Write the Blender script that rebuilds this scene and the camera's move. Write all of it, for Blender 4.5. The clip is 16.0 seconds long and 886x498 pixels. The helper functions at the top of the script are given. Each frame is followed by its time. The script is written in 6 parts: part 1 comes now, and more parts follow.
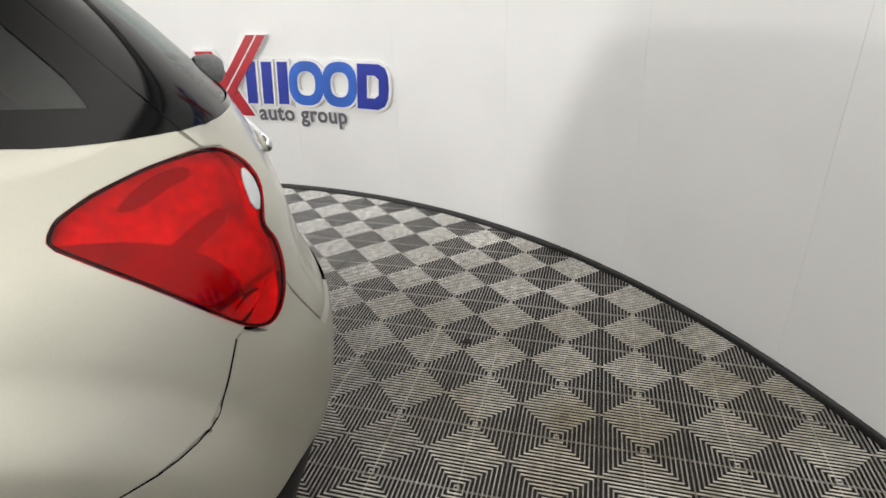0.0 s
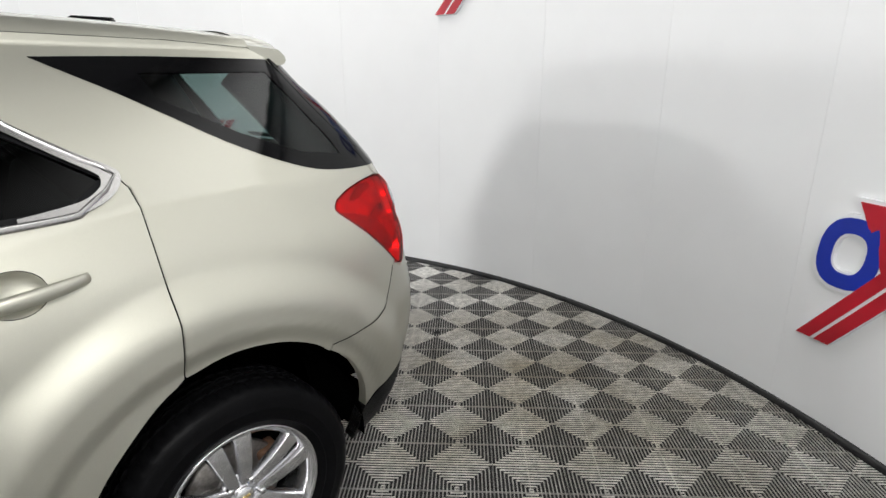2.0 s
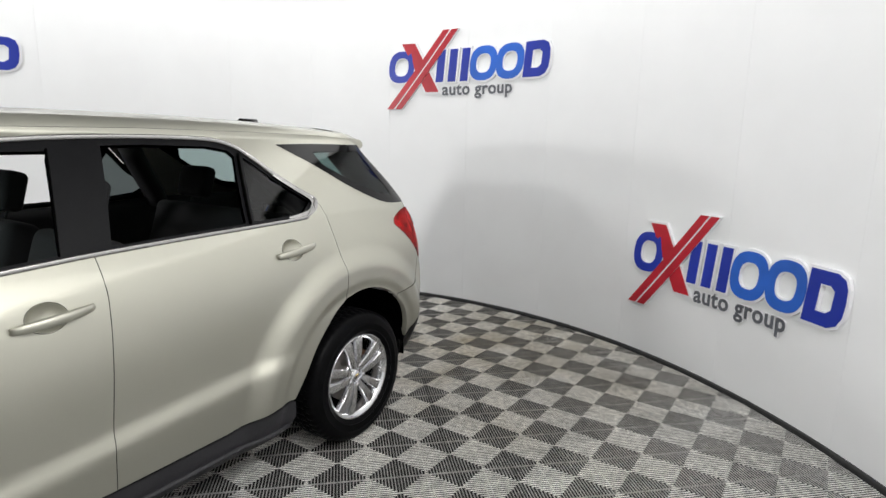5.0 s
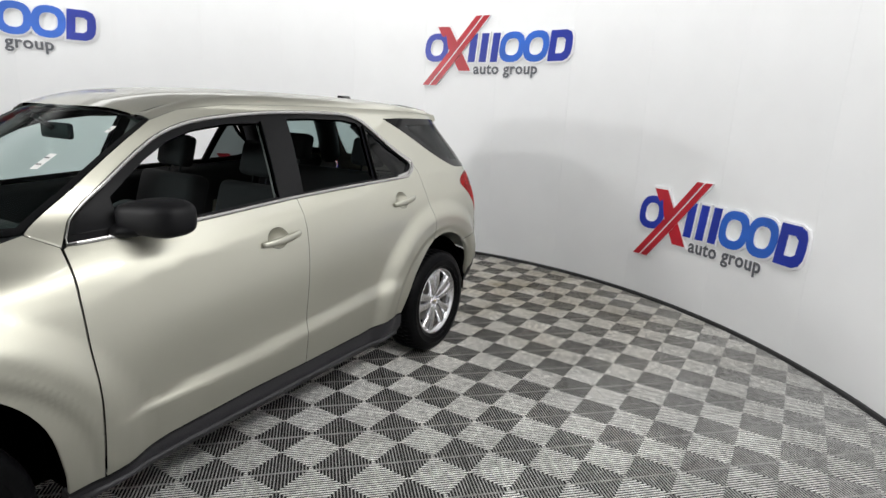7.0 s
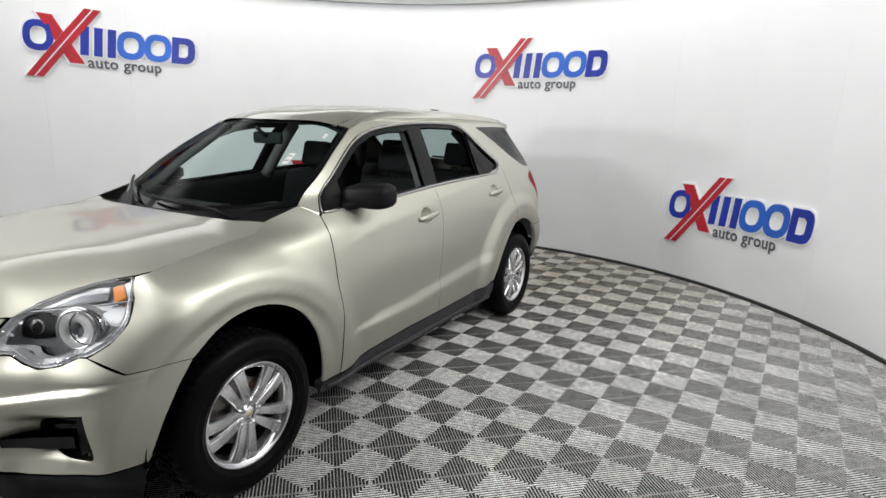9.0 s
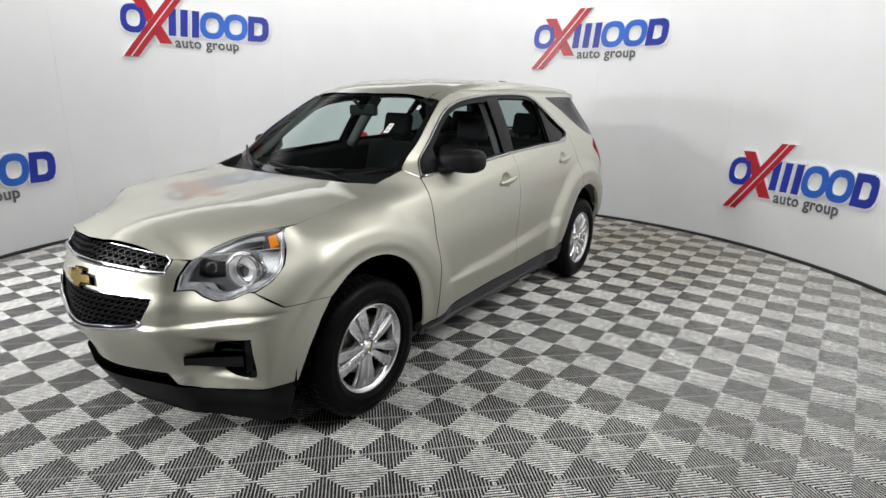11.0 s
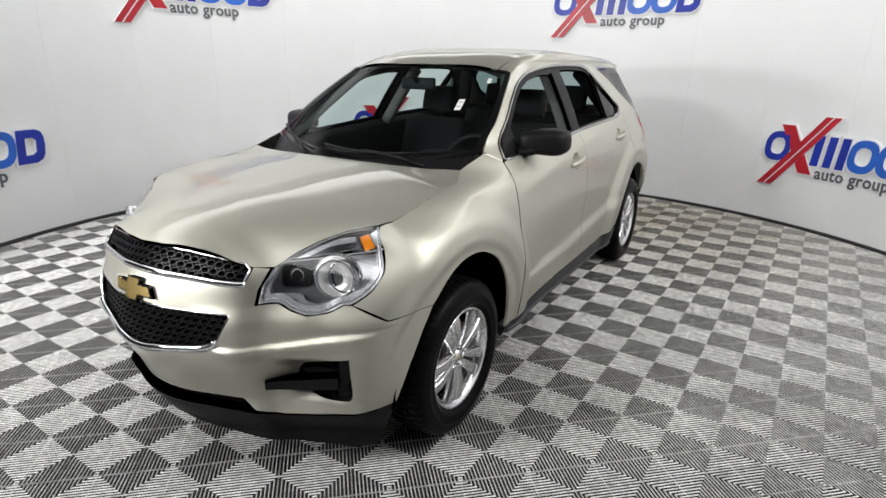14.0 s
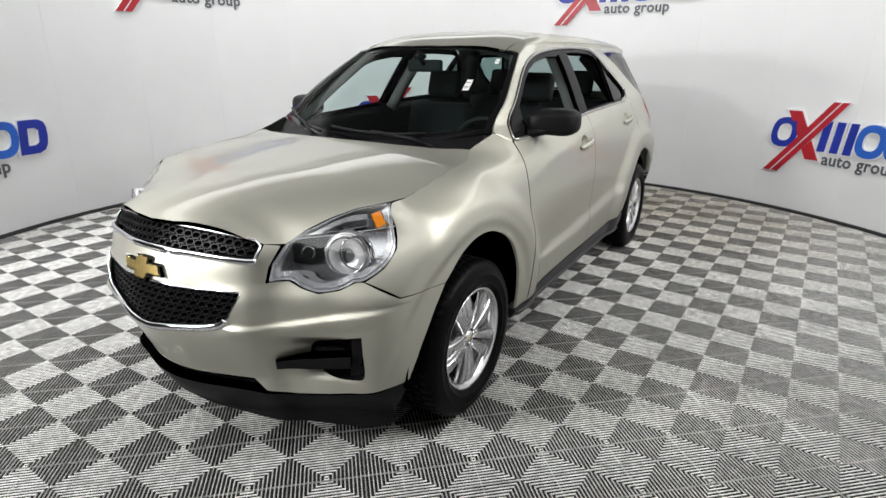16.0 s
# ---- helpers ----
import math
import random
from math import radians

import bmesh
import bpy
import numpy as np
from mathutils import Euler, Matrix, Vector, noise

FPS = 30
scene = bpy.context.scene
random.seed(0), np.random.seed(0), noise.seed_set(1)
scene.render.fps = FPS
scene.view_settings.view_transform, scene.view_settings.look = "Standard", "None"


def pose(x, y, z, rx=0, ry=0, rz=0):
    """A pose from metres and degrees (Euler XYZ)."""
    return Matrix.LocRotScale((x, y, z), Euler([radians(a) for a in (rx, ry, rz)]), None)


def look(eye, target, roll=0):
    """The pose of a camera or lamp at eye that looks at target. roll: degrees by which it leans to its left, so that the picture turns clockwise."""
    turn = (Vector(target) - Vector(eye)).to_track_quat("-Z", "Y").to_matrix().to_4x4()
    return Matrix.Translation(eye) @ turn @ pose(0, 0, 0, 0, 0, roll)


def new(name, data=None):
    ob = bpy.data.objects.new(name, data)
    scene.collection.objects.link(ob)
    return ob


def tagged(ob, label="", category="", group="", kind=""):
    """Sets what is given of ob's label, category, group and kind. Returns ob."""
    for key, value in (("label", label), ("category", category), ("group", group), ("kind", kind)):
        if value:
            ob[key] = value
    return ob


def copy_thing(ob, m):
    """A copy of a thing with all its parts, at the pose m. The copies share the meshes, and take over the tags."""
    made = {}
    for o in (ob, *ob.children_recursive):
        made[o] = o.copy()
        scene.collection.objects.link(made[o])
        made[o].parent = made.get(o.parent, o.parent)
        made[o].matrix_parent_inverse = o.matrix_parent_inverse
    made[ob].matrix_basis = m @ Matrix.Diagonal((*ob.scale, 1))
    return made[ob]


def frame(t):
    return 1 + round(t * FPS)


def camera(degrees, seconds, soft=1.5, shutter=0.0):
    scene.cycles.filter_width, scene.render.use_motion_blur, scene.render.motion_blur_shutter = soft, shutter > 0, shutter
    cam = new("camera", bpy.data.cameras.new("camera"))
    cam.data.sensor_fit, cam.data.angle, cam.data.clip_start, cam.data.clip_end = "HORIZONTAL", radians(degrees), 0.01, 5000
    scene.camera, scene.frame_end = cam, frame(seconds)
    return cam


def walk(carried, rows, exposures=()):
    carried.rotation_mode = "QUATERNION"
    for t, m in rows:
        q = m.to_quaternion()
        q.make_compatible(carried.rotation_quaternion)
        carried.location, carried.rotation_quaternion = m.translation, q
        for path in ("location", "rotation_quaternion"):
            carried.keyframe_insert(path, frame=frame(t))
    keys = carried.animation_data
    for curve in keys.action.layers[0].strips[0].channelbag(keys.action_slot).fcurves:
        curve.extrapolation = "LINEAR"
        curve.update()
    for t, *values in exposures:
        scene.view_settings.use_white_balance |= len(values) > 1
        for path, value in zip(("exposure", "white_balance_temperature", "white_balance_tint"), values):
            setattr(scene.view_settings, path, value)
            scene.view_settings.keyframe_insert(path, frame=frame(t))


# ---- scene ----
cam = camera(77.2, 16.0)
PATH = [
    (0, (-1.953, 1.688, 1.455), (-2.893, 0.147, 0.594), -2.2),
    (0.5, (-1.763, 1.903, 1.488), (-2.867, 0.441, 0.685), -1.2),
    (1, (-1.515, 2.102, 1.497), (-2.726, 0.677, 0.787), -0.8),
    (1.5, (-1.211, 2.173, 1.521), (-2.476, 0.774, 0.855), -0.3),
    (2, (-0.893, 2.238, 1.557), (-2.24, 0.889, 0.953), -0.1),
    (2.5, (-0.671, 2.426, 1.578), (-2.093, 1.135, 1.021), 0.3),
    (3, (-0.438, 2.601, 1.608), (-1.934, 1.376, 1.097), -0.7),
    (3.5, (-0.177, 2.64, 1.594), (-1.712, 1.448, 1.122), -1.3),
    (4, (0.159, 2.652, 1.601), (-1.413, 1.488, 1.185), -1.2),
    (4.2, (0.273, 2.684, 1.602), (-1.32, 1.539, 1.214), -0.6),
    (6.3, (1.479, 2.878, 1.636), (-0.236, 1.939, 1.214), 1.9),
    (6.5, (1.577, 2.89, 1.641), (-0.141, 1.958, 1.218), 2.0),
    (7, (1.774, 2.77, 1.645), (0.092, 1.798, 1.171), 2.5),
    (7.5, (2.003, 2.552, 1.616), (0.359, 1.526, 1.122), 2.8),
    (8, (2.309, 2.65, 1.616), (0.67, 1.614, 1.125), 2.6),
    (8.5, (2.633, 2.736, 1.622), (0.971, 1.721, 1.168), 2.0),
    (9, (2.917, 2.684, 1.618), (1.229, 1.705, 1.177), 1.8),
    (9.5, (3.124, 2.717, 1.618), (1.442, 1.751, 1.129), 1.4),
    (10, (3.235, 2.819, 1.613), (1.606, 1.782, 1.095), -0.2),
    (10.2, (3.249, 2.796, 1.619), (1.643, 1.723, 1.1), -1.0),
    (12.3, (3.54, 2.359, 1.601), (1.954, 1.287, 1.023), 3.7),
    (12.5, (3.495, 2.314, 1.61), (1.91, 1.242, 1.027), 3.4),
    (13, (3.366, 2.178, 1.602), (1.788, 1.1, 1.012), 1.2),
    (13.5, (3.342, 2.067, 1.608), (1.751, 1.026, 0.987), 0.7),
    (14, (3.369, 1.965, 1.614), (1.75, 0.975, 0.981), 0.9),
    (14.5, (3.403, 1.945, 1.594), (1.769, 0.974, 0.971), 1.2),
    (15, (3.408, 1.941, 1.574), (1.779, 0.959, 0.956), 1.1),
    (15.5, (3.398, 1.941, 1.559), (1.776, 0.949, 0.941), 0.9),
    (16, (3.388, 1.928, 1.537), (1.775, 0.938, 0.89), 0.5),
]
walk(cam, [(t, look(eye, target, roll)) for t, eye, target, roll in PATH], exposures=[(0, 0.51, 6820, 10), (0.8, 0.48, 6750, 10), (2, 0.43, 6500, 10), (6.5, 0.28, 6500, 10), (7.6, 0.32, 6500, 10), (10, 0.28, 6500, 10), (16, 0.39, 6500, 10)])

# ---- world, light and exposure ----
world = bpy.data.worlds.new("world")
scene.world = world
world.use_nodes = True
world.node_tree.nodes["Background"].inputs[0].default_value = (0.75, 0.8, 0.85, 1)
world.node_tree.nodes["Background"].inputs[1].default_value = 0.15
scene.view_settings.exposure = 0.0

CX, CY, RAD, TOP = 0.008, 0.005, 4.125, 3.15   # the round booth
RING, SPOT, FLOOD, STAND, SIDEFILL = 2.2, 16.0, 120.0, 120.0, 22.0   # strengths of the lights


# ---- materials ----
def material(name, colour=(0.5, 0.5, 0.5), rough=0.5, metal=0.0, coat=0.0, grain=None, bump=None, stains=None, spec=0.5, emission=0.0, coat_rough=0.05):
    """grain: (scale, amount) of fine variation; stains: (scale, amount) of broad variation; bump: (scale, strength)."""
    m = bpy.data.materials.new(name)
    m.use_nodes = True
    nt = m.node_tree
    b = nt.nodes["Principled BSDF"]
    b.inputs["Base Color"].default_value = (*colour, 1)
    b.inputs["Roughness"].default_value = rough
    b.inputs["Metallic"].default_value = metal
    b.inputs["Coat Weight"].default_value = coat
    b.inputs["Coat Roughness"].default_value = coat_rough
    b.inputs["Specular IOR Level"].default_value = spec
    if emission:
        b.inputs["Emission Color"].default_value = (*colour, 1)
        b.inputs["Emission Strength"].default_value = emission
    co = nt.nodes.new("ShaderNodeTexCoord")

    def noise_node(scale, detail=4):
        n = nt.nodes.new("ShaderNodeTexNoise")
        n.inputs["Scale"].default_value = scale
        n.inputs["Detail"].default_value = detail
        nt.links.new(co.outputs["Object"], n.inputs["Vector"])
        return n

    last = None
    for spec_pair in (grain, stains):
        if not spec_pair:
            continue
        n = noise_node(spec_pair[0])
        r = nt.nodes.new("ShaderNodeMapRange")
        r.inputs["From Min"].default_value, r.inputs["From Max"].default_value = 0.3, 0.7
        r.inputs["To Min"].default_value, r.inputs["To Max"].default_value = 1 - spec_pair[1], 1 + spec_pair[1]
        nt.links.new(n.outputs["Fac"], r.inputs["Value"])
        mul = nt.nodes.new("ShaderNodeVectorMath")
        mul.operation = "SCALE"
        if last is None:
            mul.inputs[0].default_value = colour
        else:
            nt.links.new(last, mul.inputs[0])
        nt.links.new(r.outputs["Result"], mul.inputs["Scale"])
        last = mul.outputs["Vector"]
    if last is not None:
        nt.links.new(last, b.inputs["Base Color"])
    if bump:
        n = noise_node(bump[0])
        bn = nt.nodes.new("ShaderNodeBump")
        bn.inputs["Strength"].default_value = bump[1]
        bn.inputs["Distance"].default_value = 0.002
        nt.links.new(n.outputs["Fac"], bn.inputs["Height"])
        nt.links.new(bn.outputs["Normal"], b.inputs["Normal"])
    return m


def glass_material(name, tint, gloss=0.06, rough=0.0, edge=1.0):
    """Thin pane: tinted see-through with a Fresnel-driven gloss."""
    m = bpy.data.materials.new(name)
    m.use_nodes = True
    nt = m.node_tree
    nt.nodes.clear()
    out = nt.nodes.new("ShaderNodeOutputMaterial")
    mix = nt.nodes.new("ShaderNodeMixShader")
    tr = nt.nodes.new("ShaderNodeBsdfTransparent")
    gl = nt.nodes.new("ShaderNodeBsdfGlossy")
    lw = nt.nodes.new("ShaderNodeLayerWeight")
    lw.inputs["Blend"].default_value = 0.5
    power = nt.nodes.new("ShaderNodeMath")
    power.operation = "POWER"
    power.inputs[1].default_value = 5.0
    fr = nt.nodes.new("ShaderNodeMath")
    fr.operation = "MULTIPLY_ADD"
    fr.inputs[1].default_value, fr.inputs[2].default_value = edge - gloss, gloss
    nt.links.new(lw.outputs["Facing"], power.inputs[0])
    nt.links.new(power.outputs[0], fr.inputs[0])
    tr.inputs["Color"].default_value = (*tint, 1)
    gl.inputs["Roughness"].default_value = rough
    gl.inputs["Color"].default_value = (0.95, 0.95, 0.95, 1)
    nt.links.new(fr.outputs[0], mix.inputs["Fac"])
    nt.links.new(tr.outputs["BSDF"], mix.inputs[1])
    nt.links.new(gl.outputs["BSDF"], mix.inputs[2])
    nt.links.new(mix.outputs["Shader"], out.inputs["Surface"])
    return m


PAINT = material("champagne_metallic_paint", (0.545, 0.536, 0.460), rough=0.47, metal=0.85, coat=0.7, grain=(900, 0.05), stains=(2.0, 0.015), bump=(1400, 0.03), coat_rough=0.025)
PLASTIC = material("black_grained_plastic", (0.007, 0.007, 0.008), rough=0.46, spec=0.15, grain=(300, 0.25), bump=(600, 0.25))
GLOSSBLACK = material("gloss_black_trim", (0.003, 0.003, 0.0035), rough=0.08, grain=(60, 0.2), spec=0.2)
GRILLE = material("dark_grille_plastic", (0.008, 0.008, 0.009), rough=0.38, spec=0.14, grain=(150, 0.2))
RUBBER = material("tyre_rubber", (0.004, 0.004, 0.0045), rough=0.36, grain=(140, 0.3), stains=(9, 0.2), bump=(300, 0.15), spec=0.06)
SEAL = material("rubber_seal", (0.002, 0.002, 0.002), rough=0.9, grain=(100, 0.3), spec=0.0)
SILL = material("dark_grey_sill_plastic", (0.034, 0.033, 0.037), rough=0.42, grain=(200, 0.2), bump=(500, 0.2), spec=0.4)
ALLOY = material("cast_alloy", (0.82, 0.82, 0.84), rough=0.17, metal=0.95, coat=0.4, grain=(200, 0.06), stains=(12, 0.05), bump=(500, 0.04))
CHROME = material("chrome", (0.82, 0.83, 0.85), rough=0.06, metal=1.0, grain=(80, 0.03))
SATIN = material("satin_bright_trim", (0.50, 0.49, 0.48), rough=0.26, metal=1.0, grain=(150, 0.04))
STEEL = material("brake_steel", (0.30, 0.28, 0.26), rough=0.42, metal=0.8, grain=(120, 0.2), stains=(20, 0.35))
RUST = material("rusty_caliper_iron", (0.16, 0.085, 0.05), rough=0.75, metal=0.2, grain=(90, 0.4))
GOLD = material("gold_badge_metal", (0.92, 0.68, 0.26), rough=0.22, metal=0.85, coat=0.8, grain=(100, 0.05))
INTERIOR = material("charcoal_interior_trim", (0.009, 0.009, 0.010), rough=0.7, grain=(180, 0.25), bump=(400, 0.3))
CLOTH = material("black_seat_cloth", (0.007, 0.007, 0.008), rough=0.9, grain=(500, 0.4), bump=(700, 0.5))
LINER = material("grey_headliner", (0.16, 0.155, 0.15), rough=0.9, grain=(300, 0.1))
GLASS = glass_material("clear_green_glass", (0.56, 0.68, 0.66), 0.012, 0.0, 0.15)
DARKGLASS = glass_material("privacy_glass", (0.12, 0.14, 0.14), 0.02, 0.0, 0.6)
SEEGLASS = glass_material("green_rear_glass", (0.36, 0.46, 0.45), 0.035, 0.0, 0.6)
BLACKGLASS = glass_material("dark_rear_glass", (0.34, 0.43, 0.42), 0.035, 0.0, 0.6)
LENS = glass_material("clear_lamp_lens", (0.93, 0.94, 0.95))
REFLECTOR = material("lamp_reflector", (0.80, 0.81, 0.83), rough=0.09, metal=1.0, grain=(60, 0.05))
HOUSING = material("silver_lamp_housing", (0.70, 0.71, 0.73), rough=0.22, metal=0.75, grain=(90, 0.08))
HEADBACK = material("smoked_headlamp_housing", (0.42, 0.425, 0.44), rough=0.16, metal=0.8, coat=0.4, grain=(90, 0.08))
LAMPGREY = material("grey_lamp_trim", (0.72, 0.72, 0.74), rough=0.22, metal=0.8, grain=(90, 0.08))
CAPGREY = material("grey_wiper_cap", (0.16, 0.165, 0.17), rough=0.5, grain=(90, 0.15), bump=(300, 0.1))
AMBER = material("amber_reflector", (0.85, 0.25, 0.006), rough=0.18, coat=0.8, grain=(120, 0.12))
DARKBOWL = material("shaded_lamp_bowl", (0.30, 0.31, 0.33), rough=0.10, metal=1.0, grain=(60, 0.08))
PAPER = material("white_paper_label", (0.8, 0.8, 0.78), rough=0.6, grain=(300, 0.03))
INK = material("printed_ink", (0.08, 0.08, 0.09), rough=0.6, grain=(300, 0.1))
LAMPINNER = material("pale_lamp_inner", (0.88, 0.87, 0.86), rough=0.22, metal=0.5, grain=(40, 0.08))
TAILBACK = material("tail_lamp_reflector", (0.80, 0.78, 0.78), rough=0.24, metal=0.7, grain=(60, 0.2), stains=(14, 0.2), bump=(90, 0.6))
REDLENS = glass_material("red_tail_lens", (0.86, 0.006, 0.014), 0.022, 0.0, 0.25)
VINYL = material("white_vinyl_wall", (0.85, 0.856, 0.862), rough=0.42, grain=(3.0, 0.012), stains=(0.8, 0.02), bump=(2.5, 0.05))
CEILING = material("grey_ceiling_board", (0.42, 0.425, 0.43), rough=0.8, grain=(6, 0.05), stains=(0.7, 0.05))
PLAINWALL = material("unseen_dark_wall", (0.13, 0.13, 0.135), rough=0.6, grain=(4, 0.03), stains=(0.6, 0.04))
BASEBLACK = material("black_rubber_base", (0.012, 0.012, 0.013), rough=0.5, grain=(40, 0.3))
SLAB = material("dark_subfloor", (0.018, 0.018, 0.018), rough=0.85, grain=(20, 0.3))
SIGNBLUE = material("sign_blue_dark", (0.008, 0.028, 0.34), rough=0.35, grain=(5, 0.1), stains=(1.5, 0.15))
SIGNBLUE2 = material("sign_blue_bright", (0.018, 0.12, 0.56), rough=0.35, grain=(5, 0.1), stains=(1.5, 0.2))
SIGNRED = material("sign_red", (0.44, 0.009, 0.022), rough=0.35, grain=(6, 0.12), stains=(1.5, 0.15))
SIGNGREY = material("sign_grey", (0.10, 0.105, 0.12), rough=0.45, grain=(8, 0.1))
SIGNWHITE = material("sign_white_edge", (0.86, 0.86, 0.88), rough=0.4, grain=(8, 0.02))


def tile_material(name, colour):
    """Grey ribbed plastic, a little different from tile to tile, scuffed and dusty."""
    m = material(name, colour, rough=0.28, grain=(26, 0.3), stains=(3.0, 0.07), bump=(150, 0.25))
    nt = m.node_tree
    b = nt.nodes["Principled BSDF"]
    source = b.inputs["Base Color"].links[0].from_socket
    place = nt.nodes.new("ShaderNodeNewGeometry")
    for n in list(nt.nodes):
        if n.type == "TEX_NOISE":
            nt.links.new(place.outputs["Position"], n.inputs["Vector"])
    info = nt.nodes.new("ShaderNodeObjectInfo")
    r = nt.nodes.new("ShaderNodeMapRange")
    r.inputs["To Min"].default_value, r.inputs["To Max"].default_value = 0.9, 1.08
    nt.links.new(info.outputs["Random"], r.inputs["Value"])
    mul = nt.nodes.new("ShaderNodeVectorMath")
    mul.operation = "SCALE"
    nt.links.new(source, mul.inputs[0])
    nt.links.new(r.outputs["Result"], mul.inputs["Scale"])
    # brownish dust trodden in behind the car, broken by noise
    far = nt.nodes.new("ShaderNodeVectorMath")
    far.operation = "DISTANCE"
    far.inputs[1].default_value = (-3.1, 0.9, 0.0)
    nt.links.new(place.outputs["Position"], far.inputs[0])
    fall = nt.nodes.new("ShaderNodeMapRange")
    fall.inputs["From Min"].default_value, fall.inputs["From Max"].default_value = 0.3, 2.6
    fall.inputs["To Min"].default_value, fall.inputs["To Max"].default_value = 1.0, 0.0
    nt.links.new(far.outputs["Value"], fall.inputs["Value"])
    patch = nt.nodes.new("ShaderNodeTexNoise")
    patch.inputs["Scale"].default_value = 2.2
    patch.inputs["Detail"].default_value = 6
    nt.links.new(place.outputs["Position"], patch.inputs["Vector"])
    both = nt.nodes.new("ShaderNodeMath")
    both.operation = "MULTIPLY"
    nt.links.new(fall.outputs["Result"], both.inputs[0])
    nt.links.new(patch.outputs["Fac"], both.inputs[1])
    twice = nt.nodes.new("ShaderNodeMath")
    twice.operation = "MULTIPLY"
    twice.use_clamp = True
    twice.inputs[1].default_value = 1.5
    nt.links.new(both.outputs[0], twice.inputs[0])
    dust = nt.nodes.new("ShaderNodeMix")
    dust.data_type = "RGBA"
    dust.blend_type = "MULTIPLY"
    dust.inputs[7].default_value = (0.46, 0.41, 0.32, 1)
    nt.links.new(twice.outputs[0], dust.inputs[0])
    nt.links.new(mul.outputs["Vector"], dust.inputs[6])
    nt.links.new(dust.outputs[2], b.inputs["Base Color"])
    return m


# same plastic twice: the shade between ribs is painted as a darker grey
TILE = tile_material("lit_floor_rib", (0.86, 0.855, 0.83))
TILESHADE = tile_material("shaded_floor_rib", (0.50, 0.495, 0.485))


def lamp_material(name, colour, strength):
    m = bpy.data.materials.new(name)
    m.use_nodes = True
    nt = m.node_tree
    nt.nodes.clear()
    out = nt.nodes.new("ShaderNodeOutputMaterial")
    em = nt.nodes.new("ShaderNodeEmission")
    em.inputs[0].default_value = (*colour, 1)
    em.inputs[1].default_value = strength
    nt.links.new(em.outputs[0], out.inputs["Surface"])
    return m


def ring_glow(name, colour, strength, r0, r1):
    """Diffuser that glows fully towards its outer rim and fades out smoothly inwards."""
    m = lamp_material(name, colour, strength)
    nt = m.node_tree
    co = nt.nodes.new("ShaderNodeTexCoord")
    ln = nt.nodes.new("ShaderNodeVectorMath")
    ln.operation = "LENGTH"
    mr = nt.nodes.new("ShaderNodeMapRange")
    mr.interpolation_type = "SMOOTHSTEP"
    for k, val in (("From Min", r0), ("From Max", r1), ("To Min", 0.0), ("To Max", strength)):
        mr.inputs[k].default_value = val
    flat = nt.nodes.new("ShaderNodeVectorMath")
    flat.operation = "MULTIPLY"
    flat.inputs[1].default_value = (1, 1, 0)
    nt.links.new(co.outputs["Object"], flat.inputs[0])
    nt.links.new(flat.outputs["Vector"], ln.inputs[0])
    nt.links.new(ln.outputs["Value"], mr.inputs["Value"])
    nt.links.new(mr.outputs["Result"], nt.nodes["Emission"].inputs[1])
    return m


# ---- small modelling helpers ----
def part(name, bm, mat, parent=None, label="", smooth=True):
    """Links a bmesh as one mesh object under a thing or a part."""
    me = bpy.data.meshes.new(name)
    bmesh.ops.recalc_face_normals(bm, faces=bm.faces)
    bm.to_mesh(me)
    bm.free()
    me.materials.append(mat)
    if smooth:
        me.polygons.foreach_set("use_smooth", [True] * len(me.polygons))
    ob = new(name, me)
    if parent is not None:
        ob.parent = parent
    if label:
        ob["label"] = label
    return ob


def data_part(name, verts, faces, mat, parent=None, label="", smooth=False):
    me = bpy.data.meshes.new(name)
    me.from_pydata([tuple(v) for v in verts], [], faces)
    me.materials.append(mat)
    if smooth:
        me.polygons.foreach_set("use_smooth", [True] * len(me.polygons))
    me.update()
    ob = new(name, me)
    if parent is not None:
        ob.parent = parent
    if label:
        ob["label"] = label
    return ob


def box(bm, x0, x1, y0, y1, z0, z1, bevel=0.0, seg=2, m=None):
    r = bmesh.ops.create_cube(bm, size=1.0)
    vs = r["verts"]
    for v in vs:
        v.co = Vector((x0 + (v.co.x + 0.5) * (x1 - x0), y0 + (v.co.y + 0.5) * (y1 - y0), z0 + (v.co.z + 0.5) * (z1 - z0)))
    if bevel:
        es = list({e for v in vs for e in v.link_edges})
        r2 = bmesh.ops.bevel(bm, geom=es, offset=bevel, segments=seg, affect="EDGES", profile=0.5)
        vs = list({v for f in r2["faces"] for v in f.verts} | {v for v in vs if v.is_valid})
    if m is not None:
        bmesh.ops.transform(bm, matrix=m, verts=vs)
    return vs


def lathe(bm, profile, seg=64, axis="Y", centre=(0, 0, 0), closed=False, wob=None):
    """profile: (radius, height) pairs, swept about the axis."""
    rings = []
    for i in range(seg):
        a = 2 * math.pi * i / seg
        ring = []
        for k, (r, h) in enumerate(profile):
            rr = r + (wob(k, i) if wob else 0)
            if axis == "Y":
                p = (rr * math.cos(a), h, rr * math.sin(a))
            elif axis == "X":
                p = (h, rr * math.cos(a), rr * math.sin(a))
            else:
                p = (rr * math.cos(a), rr * math.sin(a), h)
            ring.append(bm.verts.new(Vector(p) + Vector(centre)))
        rings.append(ring)
    n = len(profile)
    for i in range(seg):
        a, b = rings[i], rings[(i + 1) % seg]
        for k in range(n if closed else n - 1):
            k2 = (k + 1) % n
            try:
                bm.faces.new((a[k], a[k2], b[k2], b[k]))
            except ValueError:
                pass
    return rings


